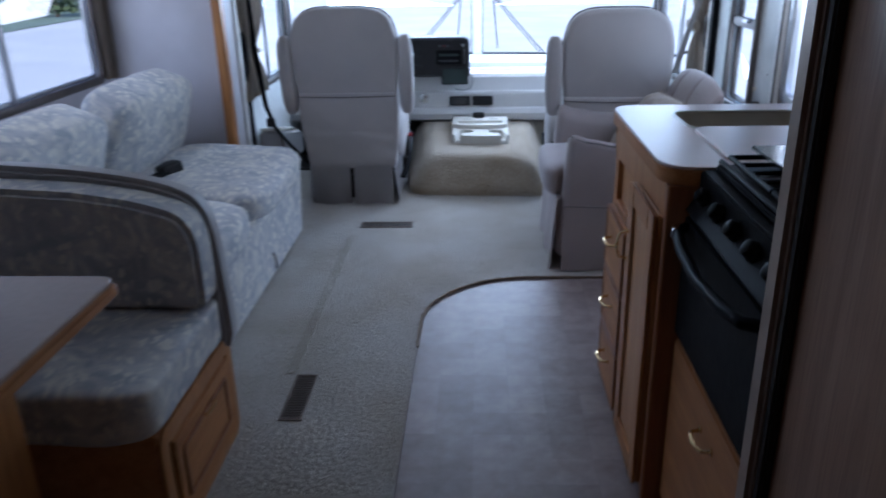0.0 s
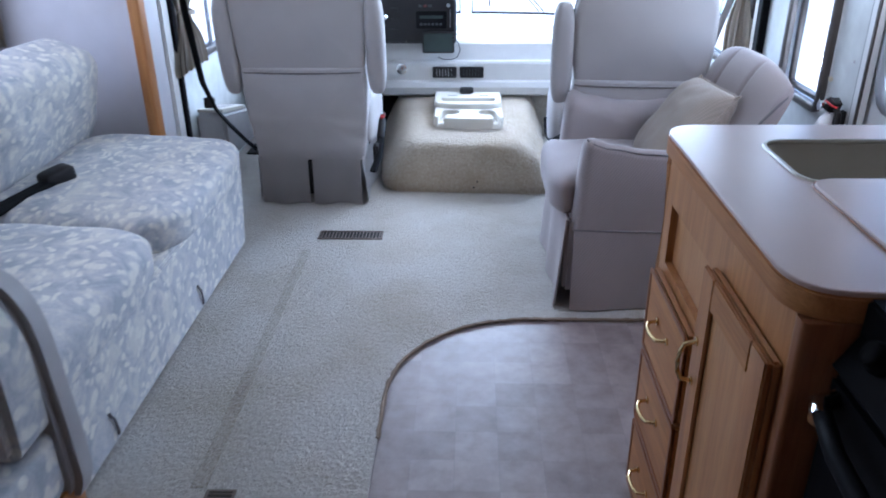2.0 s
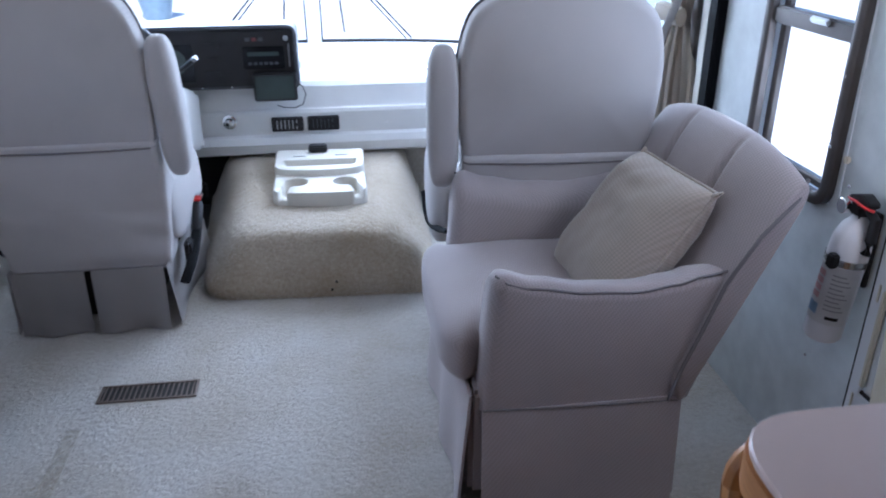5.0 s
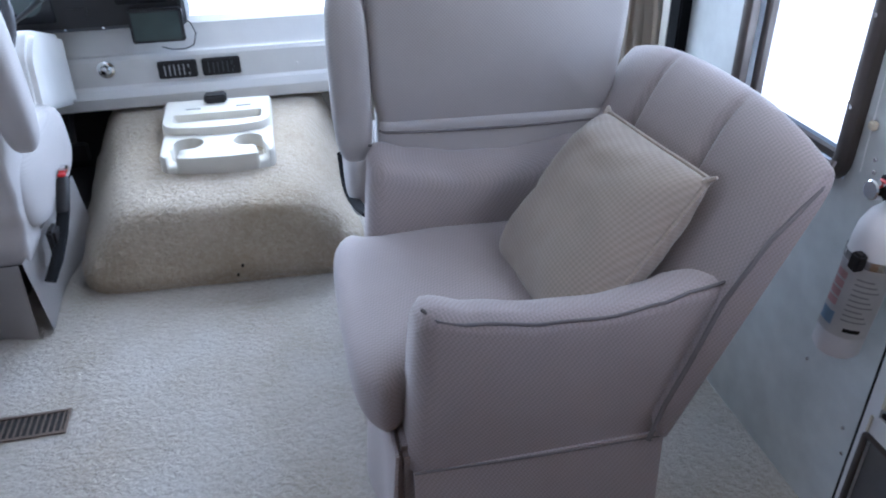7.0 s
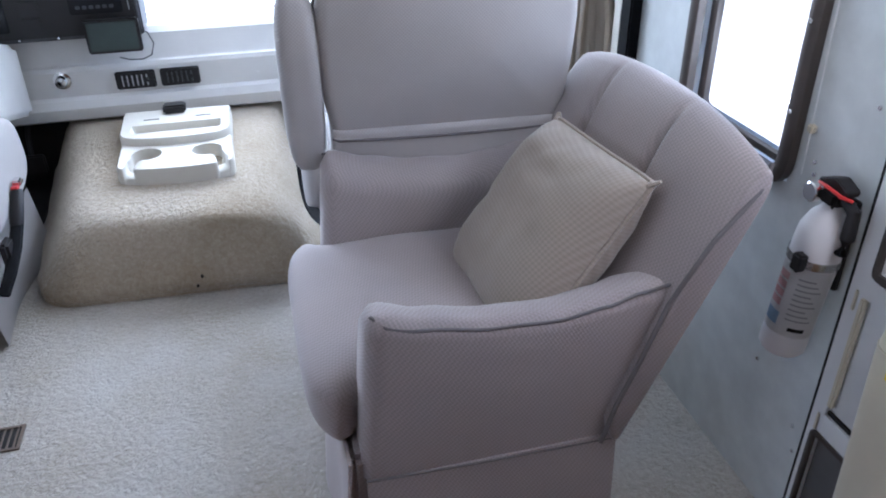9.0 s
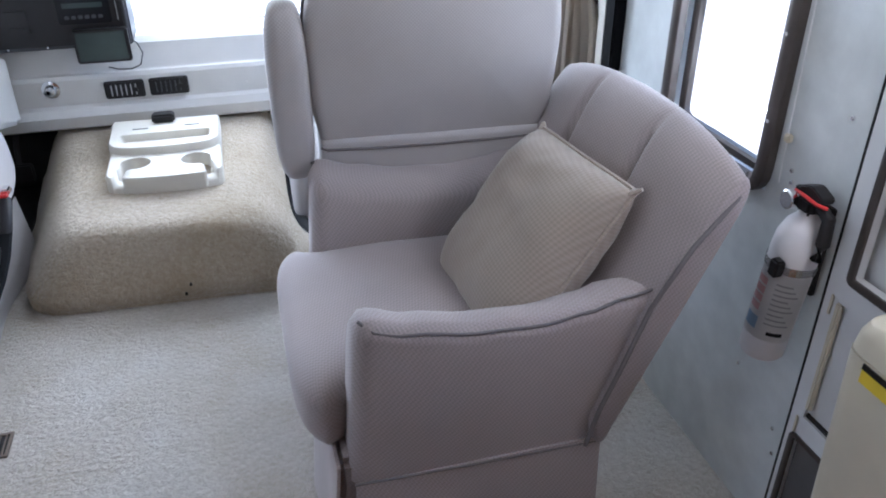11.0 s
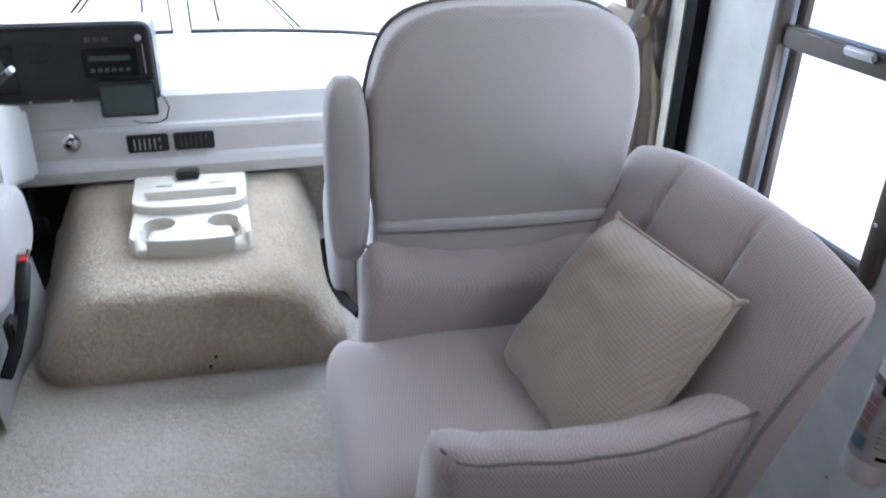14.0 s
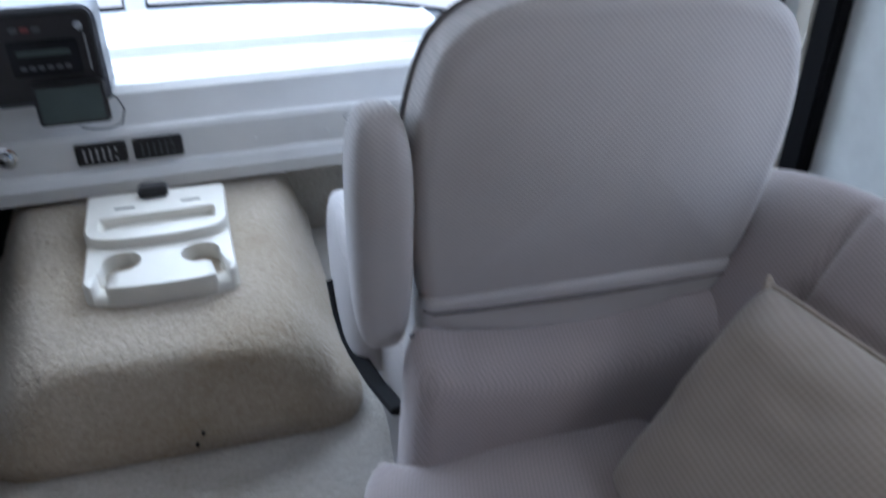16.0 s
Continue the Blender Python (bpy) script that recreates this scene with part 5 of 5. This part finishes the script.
# ---- dinette ----
bench = thing("dinette_bench", -1.15, 1.82, 0.0, "dinette bench with floral cushions, grey moulded back frame and oak base", "bench")
shell = [(-1.72, 0.30), (-1.72, 0.845), (-1.15, 0.845), (-0.90, 0.825), (-0.73, 0.797), (-0.625, 0.757), (-0.588, 0.68), (-0.574, 0.45), (-0.572, 0.335), (-0.585, 0.30)]
part("back_shell", prismed(round_poly(shell, [0, 0.02, 0.1, 0.1, 0.08, 0.06, 0.06, 0.05, 0.02, 0.0], 5), "y", 2.035, 2.105, 0.018, 4), FRAME_GREY, bench, "grey moulded back frame")
part("back_cushion", prismed(round_poly([(-1.70, 0.488), (-0.592, 0.472), (-0.592, 0.67), (-0.628, 0.738), (-0.75, 0.776), (-0.91, 0.800), (-1.15, 0.814), (-1.70, 0.816)], [0.02, 0.03, 0.05, 0.04, 0.05, 0.05, 0.05, 0.02], 4), "y", 1.925, 2.045, 0.024, 4), FLORAL, bench, sharp=60)
part("seat_cushion", cushion(1.13, 0.56, 0.145, Matrix.Translation((-1.155, 1.79, 0.398)), 24, 13, 0.06, 0.008, 5), FLORAL, bench, sharp=80)
base = part("base", boxed(-1.70, -0.605, 1.56, 2.06, 0.0, 0.325, bevel=0.004), OAK_Y, bench)
part("base_frame", ring_frame(bmesh.new(), "x", -0.604, 1.56, 2.085, 0.0, 0.325, 0.045, 0.008, 0.004), OAK, base)
dr = part("base_door", boxed(-0.604, -0.590, 1.615, 2.03, 0.045, 0.28, bevel=0.006), OAK_Y, base)
part("door_panel", ring_frame(bmesh.new(), "x", -0.590, 1.655, 1.99, 0.085, 0.24, 0.014, 0.005, 0.003), OAK_RED, dr, "routed panel edge")
part("handle", tube(bmesh.new(), [(-0.588, 1.80, 0.235), (-0.575, 1.80, 0.235), (-0.573, 1.82, 0.235), (-0.575, 1.86, 0.235), (-0.588, 1.86, 0.235)], 0.004, 6), BRASS, dr)
table = thing("dinette_table", -1.15, 1.14, 0.0, "beige laminate dinette table with an oak edge", "table")
top_ = round_poly([(-1.72, 0.76), (-0.60, 0.76), (-0.60, 1.515), (-1.72, 1.515)], [0.0, 0.05, 0.035, 0.0], 6)
part("tabletop", prismed(top_, "z", 0.742, 0.752, 0.002, 1), TABLE, table)
part("table_edge", prismed([(x + (0.006 if x > -1 else 0), y + (0.006 if y > 1 else -0.006)) for x, y in top_], "z", 0.712, 0.7425, 0.008, 2), OAK_Y, table, "oak table edge")
part("leg", boxed(-0.86, -0.81, 1.05, 1.43, 0.0, 0.714, bevel=0.006), OAK, table)

# ---- kitchen ----
counter = thing("countertop", 0.9, 2.1, 0.86, "pale lilac laminate countertop with a rounded oak edge", "countertop")
outl = round_poly([(0.542, 1.772), (1.294, 1.772), (1.294, 2.492), (0.542, 2.492)], [0.085, 0.0, 0.0, 0.075], 8)
sheet = part("laminate", prismed(outl, "z", 0.892, 0.9, 0.0015, 1), COUNTER, counter)
nose = part("oak_edge", prismed([(x - (0.0015 if x < 0.9 else 0), y + (0.0015 if y > 2.2 else -0.0015 if y < 1.9 else 0)) for x, y in outl], "z", 0.856, 0.8925, 0.003, 2), OAK_Y, counter, "rounded oak nosing")
cut = prism(bmesh.new(), round_poly([(0.695, 2.145), (1.06, 2.145), (1.06, 2.382), (0.695, 2.382)], 0.055, 6), "z", 0.8, 1.0)
cutter = new("cutter", mesh_of("cutter", cut, SINK))
for ob in (sheet, nose):
    mod = ob.modifiers.new("sink", "BOOLEAN")
    mod.operation, mod.object, mod.solver = "DIFFERENCE", cutter, "EXACT"
    dg = bpy.context.evaluated_depsgraph_get()
    done = bpy.data.meshes.new_from_object(ob.evaluated_get(dg))
    ob.modifiers.clear()
    done.set_sharp_from_angle(angle=radians(25))
    done.polygons.foreach_set("use_smooth", [ob is nose] * len(done.polygons))
    ob.data = done
bpy.data.objects.remove(cutter)
basin = thing("sink", 0.88, 2.26, 0.74, "almond plastic sink bowl set into the countertop", "sink")
bowl = round_poly([(0.695, 2.145), (1.06, 2.145), (1.06, 2.382), (0.695, 2.382)], 0.055, 6)
bm = bmesh.new()
rows = []
for k, z in ((1.0, 0.894), (0.985, 0.885), (0.93, 0.76), (0.85, 0.742), (0.1, 0.738)):
    rows.append([bm.verts.new((0.8775 + (x - 0.8775) * k, 2.2635 + (y - 2.2635) * k, z)) for x, y in bowl])
for a, c in zip(rows, rows[1:]):
    for k in range(len(bowl)):
        bm.faces.new((a[k], a[(k + 1) % len(bowl)], c[(k + 1) % len(bowl)], c[k]))
bm.faces.new(rows[-1])
bmesh.ops.recalc_face_normals(bm, faces=bm.faces[:])
bmesh.ops.reverse_faces(bm, faces=bm.faces[:])
bmesh.ops.solidify(bm, geom=bm.faces[:], thickness=0.004)
part("bowl", bm, SINK, basin)
part("drain", disc(0.8775, 2.2635, 0.739, 0.03, 0.006, "z"), CHROME, basin)
part("rim", tube(bmesh.new(), [(x, y, 0.899) for x, y in bowl], 0.005, 6, closed=True), SINK, basin, "almond rim")
board = thing("sink_cover", 0.88, 1.98, 0.9, "pale laminate sink cover board lying flush on the counter", "cover board")
part("board", prismed(round_poly([(0.700, 1.84), (1.06, 1.84), (1.06, 2.155), (0.700, 2.155)], [0.004, 0.03, 0.045, 0.045], 6), "z", 0.9, 0.9065, 0.002, 1), COUNTER, board)
part("board_edge", tube(bmesh.new(), [(x, y, 0.9015) for x, y in round_poly([(0.698, 1.838), (1.062, 1.838), (1.062, 2.157), (0.698, 2.157)], [0.004, 0.03, 0.045, 0.045], 6)], 0.0018, 6, closed=True), OAK_RED, board, "thin dark edge")
leaf = thing("drop_leaf", 0.9, 2.51, 0.6, "hinged counter leaf with oak edge folded down at the counter end", "drop leaf")
part("leaf", prismed(round_poly([(0.575, 0.50), (1.24, 0.50), (1.24, 0.852), (0.575, 0.852)], [0.05, 0.05, 0.02, 0.04]), "y", 2.497, 2.515, 0.003), OAK_RED, leaf)
part("leaf_edge", tube(bmesh.new(), [(x, 2.506, z) for x, z in round_poly([(0.575, 0.50), (1.24, 0.50), (1.24, 0.852), (0.575, 0.852)], [0.05, 0.05, 0.02, 0.04])], 0.011, 8, closed=True), OAK, leaf, "rounded oak edge")

cab = thing("base_cabinet", 0.9, 2.12, 0.0, "honey oak base cabinet with three drawers, door and brass pulls", "cabinet")
shell_ = boxed(0.585, 1.29, 1.785, 2.47, 0.0, 0.70)
for x0, x1, y0, y1 in ((0.585, 0.60, 1.785, 2.47), (1.275, 1.29, 1.785, 2.47), (0.60, 1.275, 1.785, 1.80), (0.60, 1.275, 2.455, 2.47)):
    box(shell_, x0, x1, y0, y1, 0.70, 0.856)
body = part("body", shell_, OAK_PANEL, cab)
part("face_frame", holed("x", 0.563, 0.585, 1.785, 2.47, 0.0, 0.856, [(2.15, 2.425, 0.62, 0.75)]), OAK, body)
part("false_panel", boxed(0.578, 0.5845, 2.151, 2.424, 0.621, 0.749), OAK_PANEL, body, "recessed light panel")
part("corner_post", prismed(round_poly([(0.556, 1.772), (0.64, 1.772), (0.64, 1.800), (0.556, 1.800)], 0.008), "z", 0.0, 0.856), OAK_RED, body)


def pull(y, z, parent, upright=False, x=0.540):
    a, b = ((y, z - 0.04), (y, z + 0.04)) if upright else ((y - 0.04, z), (y + 0.04, z))
    mid = [(a[0] + (b[0] - a[0]) * t, a[1] + (b[1] - a[1]) * t) for t in (0.0, 0.06, 0.25, 0.5, 0.75, 0.94, 1.0)]
    off = (0.0, 0.020, 0.026, 0.028, 0.026, 0.020, 0.0)
    h = part("handle", tube(bmesh.new(), [(x - o, p, q) for (p, q), o in zip(mid, off)], 0.0042, 8), BRASS, parent, "brass bow pull")
    for p, q in (a, b):
        part("rosette", disc(x + 0.001, p, q, 0.008, -0.004, "x", 14), BRASS, h)


for z0, z1 in ((0.408, 0.602), (0.215, 0.398), (0.022, 0.205)):
    d = part("drawer", boxed(0.541, 0.562, 2.150, 2.442, z0, z1, bevel=0.006), OAK_Y, cab)
    part("drawer_lip", ring_frame(bmesh.new(), "x", 0.5415, 2.148, 2.444, z0 - 0.002, z1 + 0.002, 0.012, -0.003, 0.004), OAK_RED, d, "rounded reddish edge")
    pull(2.30, (z0 + z1) / 2 + 0.02, d)
dd = part("door", boxed(0.545, 0.562, 1.812, 2.100, 0.022, 0.772, bevel=0.005), OAK_PANEL, cab)
for y0, y1, z0, z1 in ((1.810, 1.866, 0.020, 0.774), (2.046, 2.102, 0.020, 0.774), (1.867, 2.045, 0.020, 0.076), (1.867, 2.045, 0.718, 0.774)):
    part("rail" if y1 - y0 > 0.1 else "stile", boxed(0.537, 0.5445, y0, y1, z0, z1, bevel=0.0025), OAK if y1 - y0 < 0.1 else OAK_Y, dd)
pull(2.078, 0.60, dd, True, 0.5365)

stove = thing("gas_stove", 0.9, 1.5, 0.5, "black gas range with knobs, oven door and folded glass lid", "stove")
part("oven_body", boxed(0.572, 1.285, 1.035, 1.768, 0.49, 0.895, bevel=0.004), ENAMEL, stove)
od = part("oven_door", boxed(0.545, 0.572, 1.045, 1.755, 0.50, 0.800, bevel=0.008), ENAMEL, stove)
part("oven_handle", tube(bmesh.new(), [(0.545, 1.72, 0.775), (0.520, 1.70, 0.772), (0.508, 1.60, 0.762), (0.503, 1.40, 0.752), (0.508, 1.20, 0.762), (0.520, 1.10, 0.772), (0.545, 1.08, 0.775)], 0.012, 10), ENAMEL, od, "bowed black handle")
part("handle_tip", tube(bmesh.new(), [(0.547, 1.722, 0.775), (0.522, 1.712, 0.772), (0.513, 1.68, 0.769)], 0.0136, 10), CHROME, od)
pan = part("control_panel", prismed([(0.545, 0.805), (0.60, 0.895), (0.62, 0.895), (0.62, 0.805)], "y", 1.04, 1.76), ENAMEL, stove)
for k in range(5):
    y = 1.12 + k * 0.14
    part("knob", lathe(bmesh.new(), [(0.021, 0), (0.021, 0.006), (0.017, 0.010), (0.015, 0.022), (0.010, 0.025), (0.001, 0.025)], 20, Matrix.Translation((0.570, y, 0.85)) @ pose(0, 0, 0, 0, -58, 0)), ENAMEL, pan)
part("cooktop", boxed(0.60, 1.28, 1.04, 1.765, 0.895, 0.908, bevel=0.005), ENAMEL, stove)
for y0 in (1.06, 1.41):
    g = part("grate", tube(bmesh.new(), [(0.625, y0, 0.928), (0.90, y0, 0.928), (0.90, y0 + 0.33, 0.928), (0.625, y0 + 0.33, 0.928)], 0.006, 6, closed=True), ENAMEL, stove, "black wire pan grate")
    for k in range(1, 4):
        part("grate_bar", tube(bmesh.new(), [(0.625, y0 + 0.0825 * k, 0.928), (0.72, y0 + 0.0825 * k, 0.928)], 0.005, 6), ENAMEL, g)
    part("burner", lathe(bmesh.new(), [(0.05, 0.908), (0.05, 0.918), (0.03, 0.924), (0.001, 0.924)], 20, Matrix.Translation((0.70, y0 + 0.165, 0))), DARKGREY, stove, "dark burner cap")
part("trim_rail", tube(bmesh.new(), [(0.612, 1.045, 0.915), (0.612, 1.76, 0.915)], 0.006, 8), ENAMEL, stove, "black front rail")
part("glass_lid", boxed(0.728, 1.285, 1.045, 1.785, 0.936, 0.946, bevel=0.003), LIDGLASS, stove, "black glass lid folded back")
def narrowed(y):
    return 1.765 - (1.765 - y) * 0.745


for ob in stove.children_recursive:
    ys = [v.co.y for v in ob.data.vertices]
    mid = (min(ys) + max(ys)) / 2
    round_piece = ob.name.startswith(("knob", "burner", "grate_bar"))
    for v in ob.data.vertices:
        v.co.y = v.co.y + narrowed(mid) - mid if round_piece else narrowed(v.co.y)
        if not ob.name.startswith("glass_lid"):
            v.co.x += 0.05 * max(0.0, min(1.0, (1.2 - v.co.x) / 0.4))
sd = thing("stove_drawer", 0.9, 1.4, 0.0, "oak drawer front with a brass pull under the range", "drawer")
fr = part("drawer_front", boxed(0.600, 0.64, 1.225, 1.765, 0.03, 0.485, bevel=0.006), OAK_Y, sd)
pull(1.46, 0.405, fr, False, 0.599)
part("carcass", boxed(0.64, 1.285, 1.225, 1.765, 0.0, 0.487), OAK_PANEL, sd)

tap = thing("kitchen_faucet", 1.14, 2.45, 0.9, "black gooseneck faucet with a chrome lever behind the sink", "faucet")
part("base_flange", disc(1.14, 2.45, 0.9, 0.026, 0.02, "z"), BLACK, tap)
part("neck", tube(bmesh.new(), [(1.14, 2.45, 0.91), (1.14, 2.447, 0.98), (1.14, 2.435, 1.03), (1.137, 2.40, 1.072), (1.132, 2.34, 1.105), (1.126, 2.27, 1.122), (1.12, 2.20, 1.126)], 0.0105, 10), BLACK, tap)
part("spray_head", tube(bmesh.new(), [(1.121, 2.215, 1.126), (1.12, 2.195, 1.122), (1.119, 2.18, 1.112)], [0.014, 0.019, 0.017], 12), BLACK, tap)
part("collar", tube(bmesh.new(), [(1.14, 2.447, 0.985), (1.14, 2.441, 1.010)], 0.014, 10), CHROME, tap, "chrome collar")
part("lever", tube(bmesh.new(), [(1.14, 2.44, 1.005), (1.137, 2.39, 1.014), (1.132, 2.32, 1.006), (1.126, 2.25, 0.982), (1.122, 2.21, 0.962)], 0.0075, 8), CHROME, tap, "chrome tubular lever")
pump = thing("soap_pump", 1.09, 2.13, 0.9065, "short chrome soap pump standing behind the sink cover", "soap pump")
part("spout", tube(bmesh.new(), [(1.10, 2.20, 0.9005), (1.10, 2.20, 0.93), (1.08, 2.17, 0.945)], 0.008, 8), CHROME, pump)

pantry = thing("tall_cabinet", 0.9, 0.1, 0.0, "tall brown wooden cabinet with a black edge strip beside the stove", "cabinet")
part("carcass", boxed(0.600, 1.294, YB + 0.005, 1.195, 0.0, 1.985), DARKWOOD, pantry)
part("edge_strip", boxed(0.572, 0.5995, 1.163, 1.212, 0.0, 1.985, bevel=0.008), STRIP, pantry, "dull brown metal edge strip")
part("edge_strip", boxed(0.582, 0.5995, 1.140, 1.161, 0.0, 1.985, bevel=0.004), BLACK, pantry, "black rubber strip")


# ---- floor registers ----
def register(x0, x1, y0, y1, along, n, label):
    r = thing("floor_register", (x0 + x1) / 2, (y0 + y1) / 2, 0.0, label, "floor vent", "floor registers")
    part("duct", boxed(x0 + 0.004, x1 - 0.004, y0 + 0.004, y1 - 0.004, 0.0, 0.0015), DARK, r)
    fr = bmesh.new()
    w = 0.007
    for a, b_, c, d_ in ((x0, x1, y0, y0 + w), (x0, x1, y1 - w, y1), (x0, x0 + w, y0 + w, y1 - w), (x1 - w, x1, y0 + w, y1 - w)):
        box(fr, a, b_, c, d_, 0.0, 0.005)
    part("register_frame", fr, VENT, r)
    for k in range(n):
        t = (k + 0.5) / n
        if along == "x":
            c = x0 + w + (x1 - x0 - 2 * w) * t
            part("slat", boxed(c - 0.002, c + 0.002, y0 + w, y1 - w, 0.0015, 0.0042), VENT, r)
        else:
            c = y0 + w + (y1 - y0 - 2 * w) * t
            part("slat", boxed(x0 + w, x1 - w, c - 0.002, c + 0.002, 0.0015, 0.0042), VENT, r)
    return r


register(-0.492, -0.218, 3.893, 3.975, "x", 18, "brown metal floor register with open slats in the carpet")
register(-0.492, -0.418, 2.118, 2.392, "y", 18, "dark brown floor register set in the carpet by the dinette")
bm = bmesh.new()
box(bm, -0.537, -0.497, 2.40, 3.78, -0.001, 0.0025, bevel=0.001, seg=1)
setting("floor_carpet_track", bm, carpet_mat("flattened_carpet", (0.335, 0.30, 0.245), (0.395, 0.36, 0.305), (0.455, 0.42, 0.365), 85.0), "flattened worn strip in the carpet", "carpet")

# ---- outside ----
bm = boxed(-700, 700, -700, 700, GROUND - 0.3, GROUND)
setting("ground", bm, CONCRETE, "pale sunlit concrete around the motorhome", "ground")
GRASS = carpet_mat("dry_lawn", (0.05, 0.07, 0.025), (0.09, 0.12, 0.05), (0.16, 0.18, 0.09), 12.0)
setting("lawn", boxed(-60, -15, -30, 60, GROUND, GROUND + 0.03), GRASS, "green lawn strip beyond the driveway", "lawn")


def shrub(x, y, h, seed):
    rnd = random.Random(seed)
    s = thing("shrub", x, y, GROUND, "leafy green shrub on the lawn", "shrub", "shrubs")
    bm = bmesh.new()
    for k in range(420):
        a, r, z = rnd.uniform(0, 6.283), h * 0.8 * rnd.random() ** 0.5, h * (0.15 + 0.85 * rnd.random())
        r *= math.sqrt(max(0.05, 1 - ((z - h * 0.45) / (h * 0.6)) ** 2))
        p = Vector((x + r * math.cos(a), y + r * math.sin(a), GROUND + z))
        q = Euler((rnd.uniform(0, 6), rnd.uniform(0, 6), rnd.uniform(0, 6))).to_matrix()
        vs = [bm.verts.new(p + q @ Vector(o) * 0.16) for o in ((0, -1, 0), (0.5, 0, 0.1), (0, 1, 0), (-0.5, 0, 0.1))]
        bm.faces.new(vs)
    tagged(part("leaves", bm, GRASS, s), kind="stuff")
    part("stem", tube(bmesh.new(), [(x, y, GROUND), (x, y, GROUND + h * 0.6)], [0.08, 0.03], 8), DARKWOOD, s)


for k, (x, y, h) in enumerate(((-17, 22, 1.6), (-19, 27, 2.0), (-16.5, 31, 1.4), (-20, 17, 1.7), (-18, 36, 2.2))):
    shrub(x, y, h, k)
for s in (-1, 1):
    wip = thing("wiper", 0.1 + s * 0.35, ws_y(0.5) + 0.05, 0.60, "black windscreen wiper arm with its blade resting outside", "wiper", "wipers")
    x0 = 0.12 + s * 0.50
    def on(x, z):
        return (x, ws_y(x) + 0.035 + lean(z), z)
    part("arm", tube(bmesh.new(), [on(x0, 0.62), on(x0 - s * 0.22, 0.86), on(x0 - s * 0.38, 1.05)], 0.005, 6), BLACK, wip)
    part("link", tube(bmesh.new(), [on(x0 - s * 0.03, 0.62), on(x0 - s * 0.245, 0.86), on(x0 - s * 0.40, 1.05)], 0.004, 6), BLACK, wip)
    part("blade", tube(bmesh.new(), [on(0.12 + s * 0.155, 0.65), on(0.12 + s * 0.13, 0.9), on(0.12 + s * 0.11, 1.2)], 0.005, 6), BLACK, wip)
pot = thing("planter", -3.22, 18.0, GROUND, "large blue-grey glazed planter standing on the driveway", "planter")
part("bowl", lathe(bmesh.new(), [(0.24, GROUND), (0.26, GROUND + 0.05), (0.38, GROUND + 0.62), (0.42, GROUND + 0.70), (0.40, GROUND + 0.74), (0.36, GROUND + 0.70), (0.30, GROUND + 0.55)], 24, Matrix.Translation((-3.22, 18.0, 0))), plain("blue_grey_glaze", (0.16, 0.22, 0.27), 0.3), pot)
part("soil", lathe(bmesh.new(), [(0.001, GROUND + 0.60), (0.345, GROUND + 0.60), (0.345, GROUND + 0.64), (0.001, GROUND + 0.66)], 20, Matrix.Translation((-3.22, 18.0, 0))), EDGE, pot)
mir = thing("door_mirror", 1.65, 5.5, 0.66, "white outside mirror on a black arm beyond the cab window", "mirror")
head = part("mirror_head", boxed(1.55, 1.79, 5.50, 5.57, 0.655, 0.88, bevel=0.03), WHITE, mir, "white mirror housing")
# The glass tint paints the teal sky that the mirror reflects.
part("mirror_face", boxed(1.565, 1.775, 5.494, 5.502, 0.668, 0.867, bevel=0.004), plain("sky_tinted_mirror_glass", (0.58, 0.72, 0.71), 0.04, metal=1.0), head, "mirror glass with the teal of reflected sky painted in")
part("mirror_arm", tube(bmesh.new(), [(1.352, 5.415, 0.64), (1.45, 5.46, 0.66), (1.60, 5.53, 0.69)], 0.010, 8), BLACK, mir)
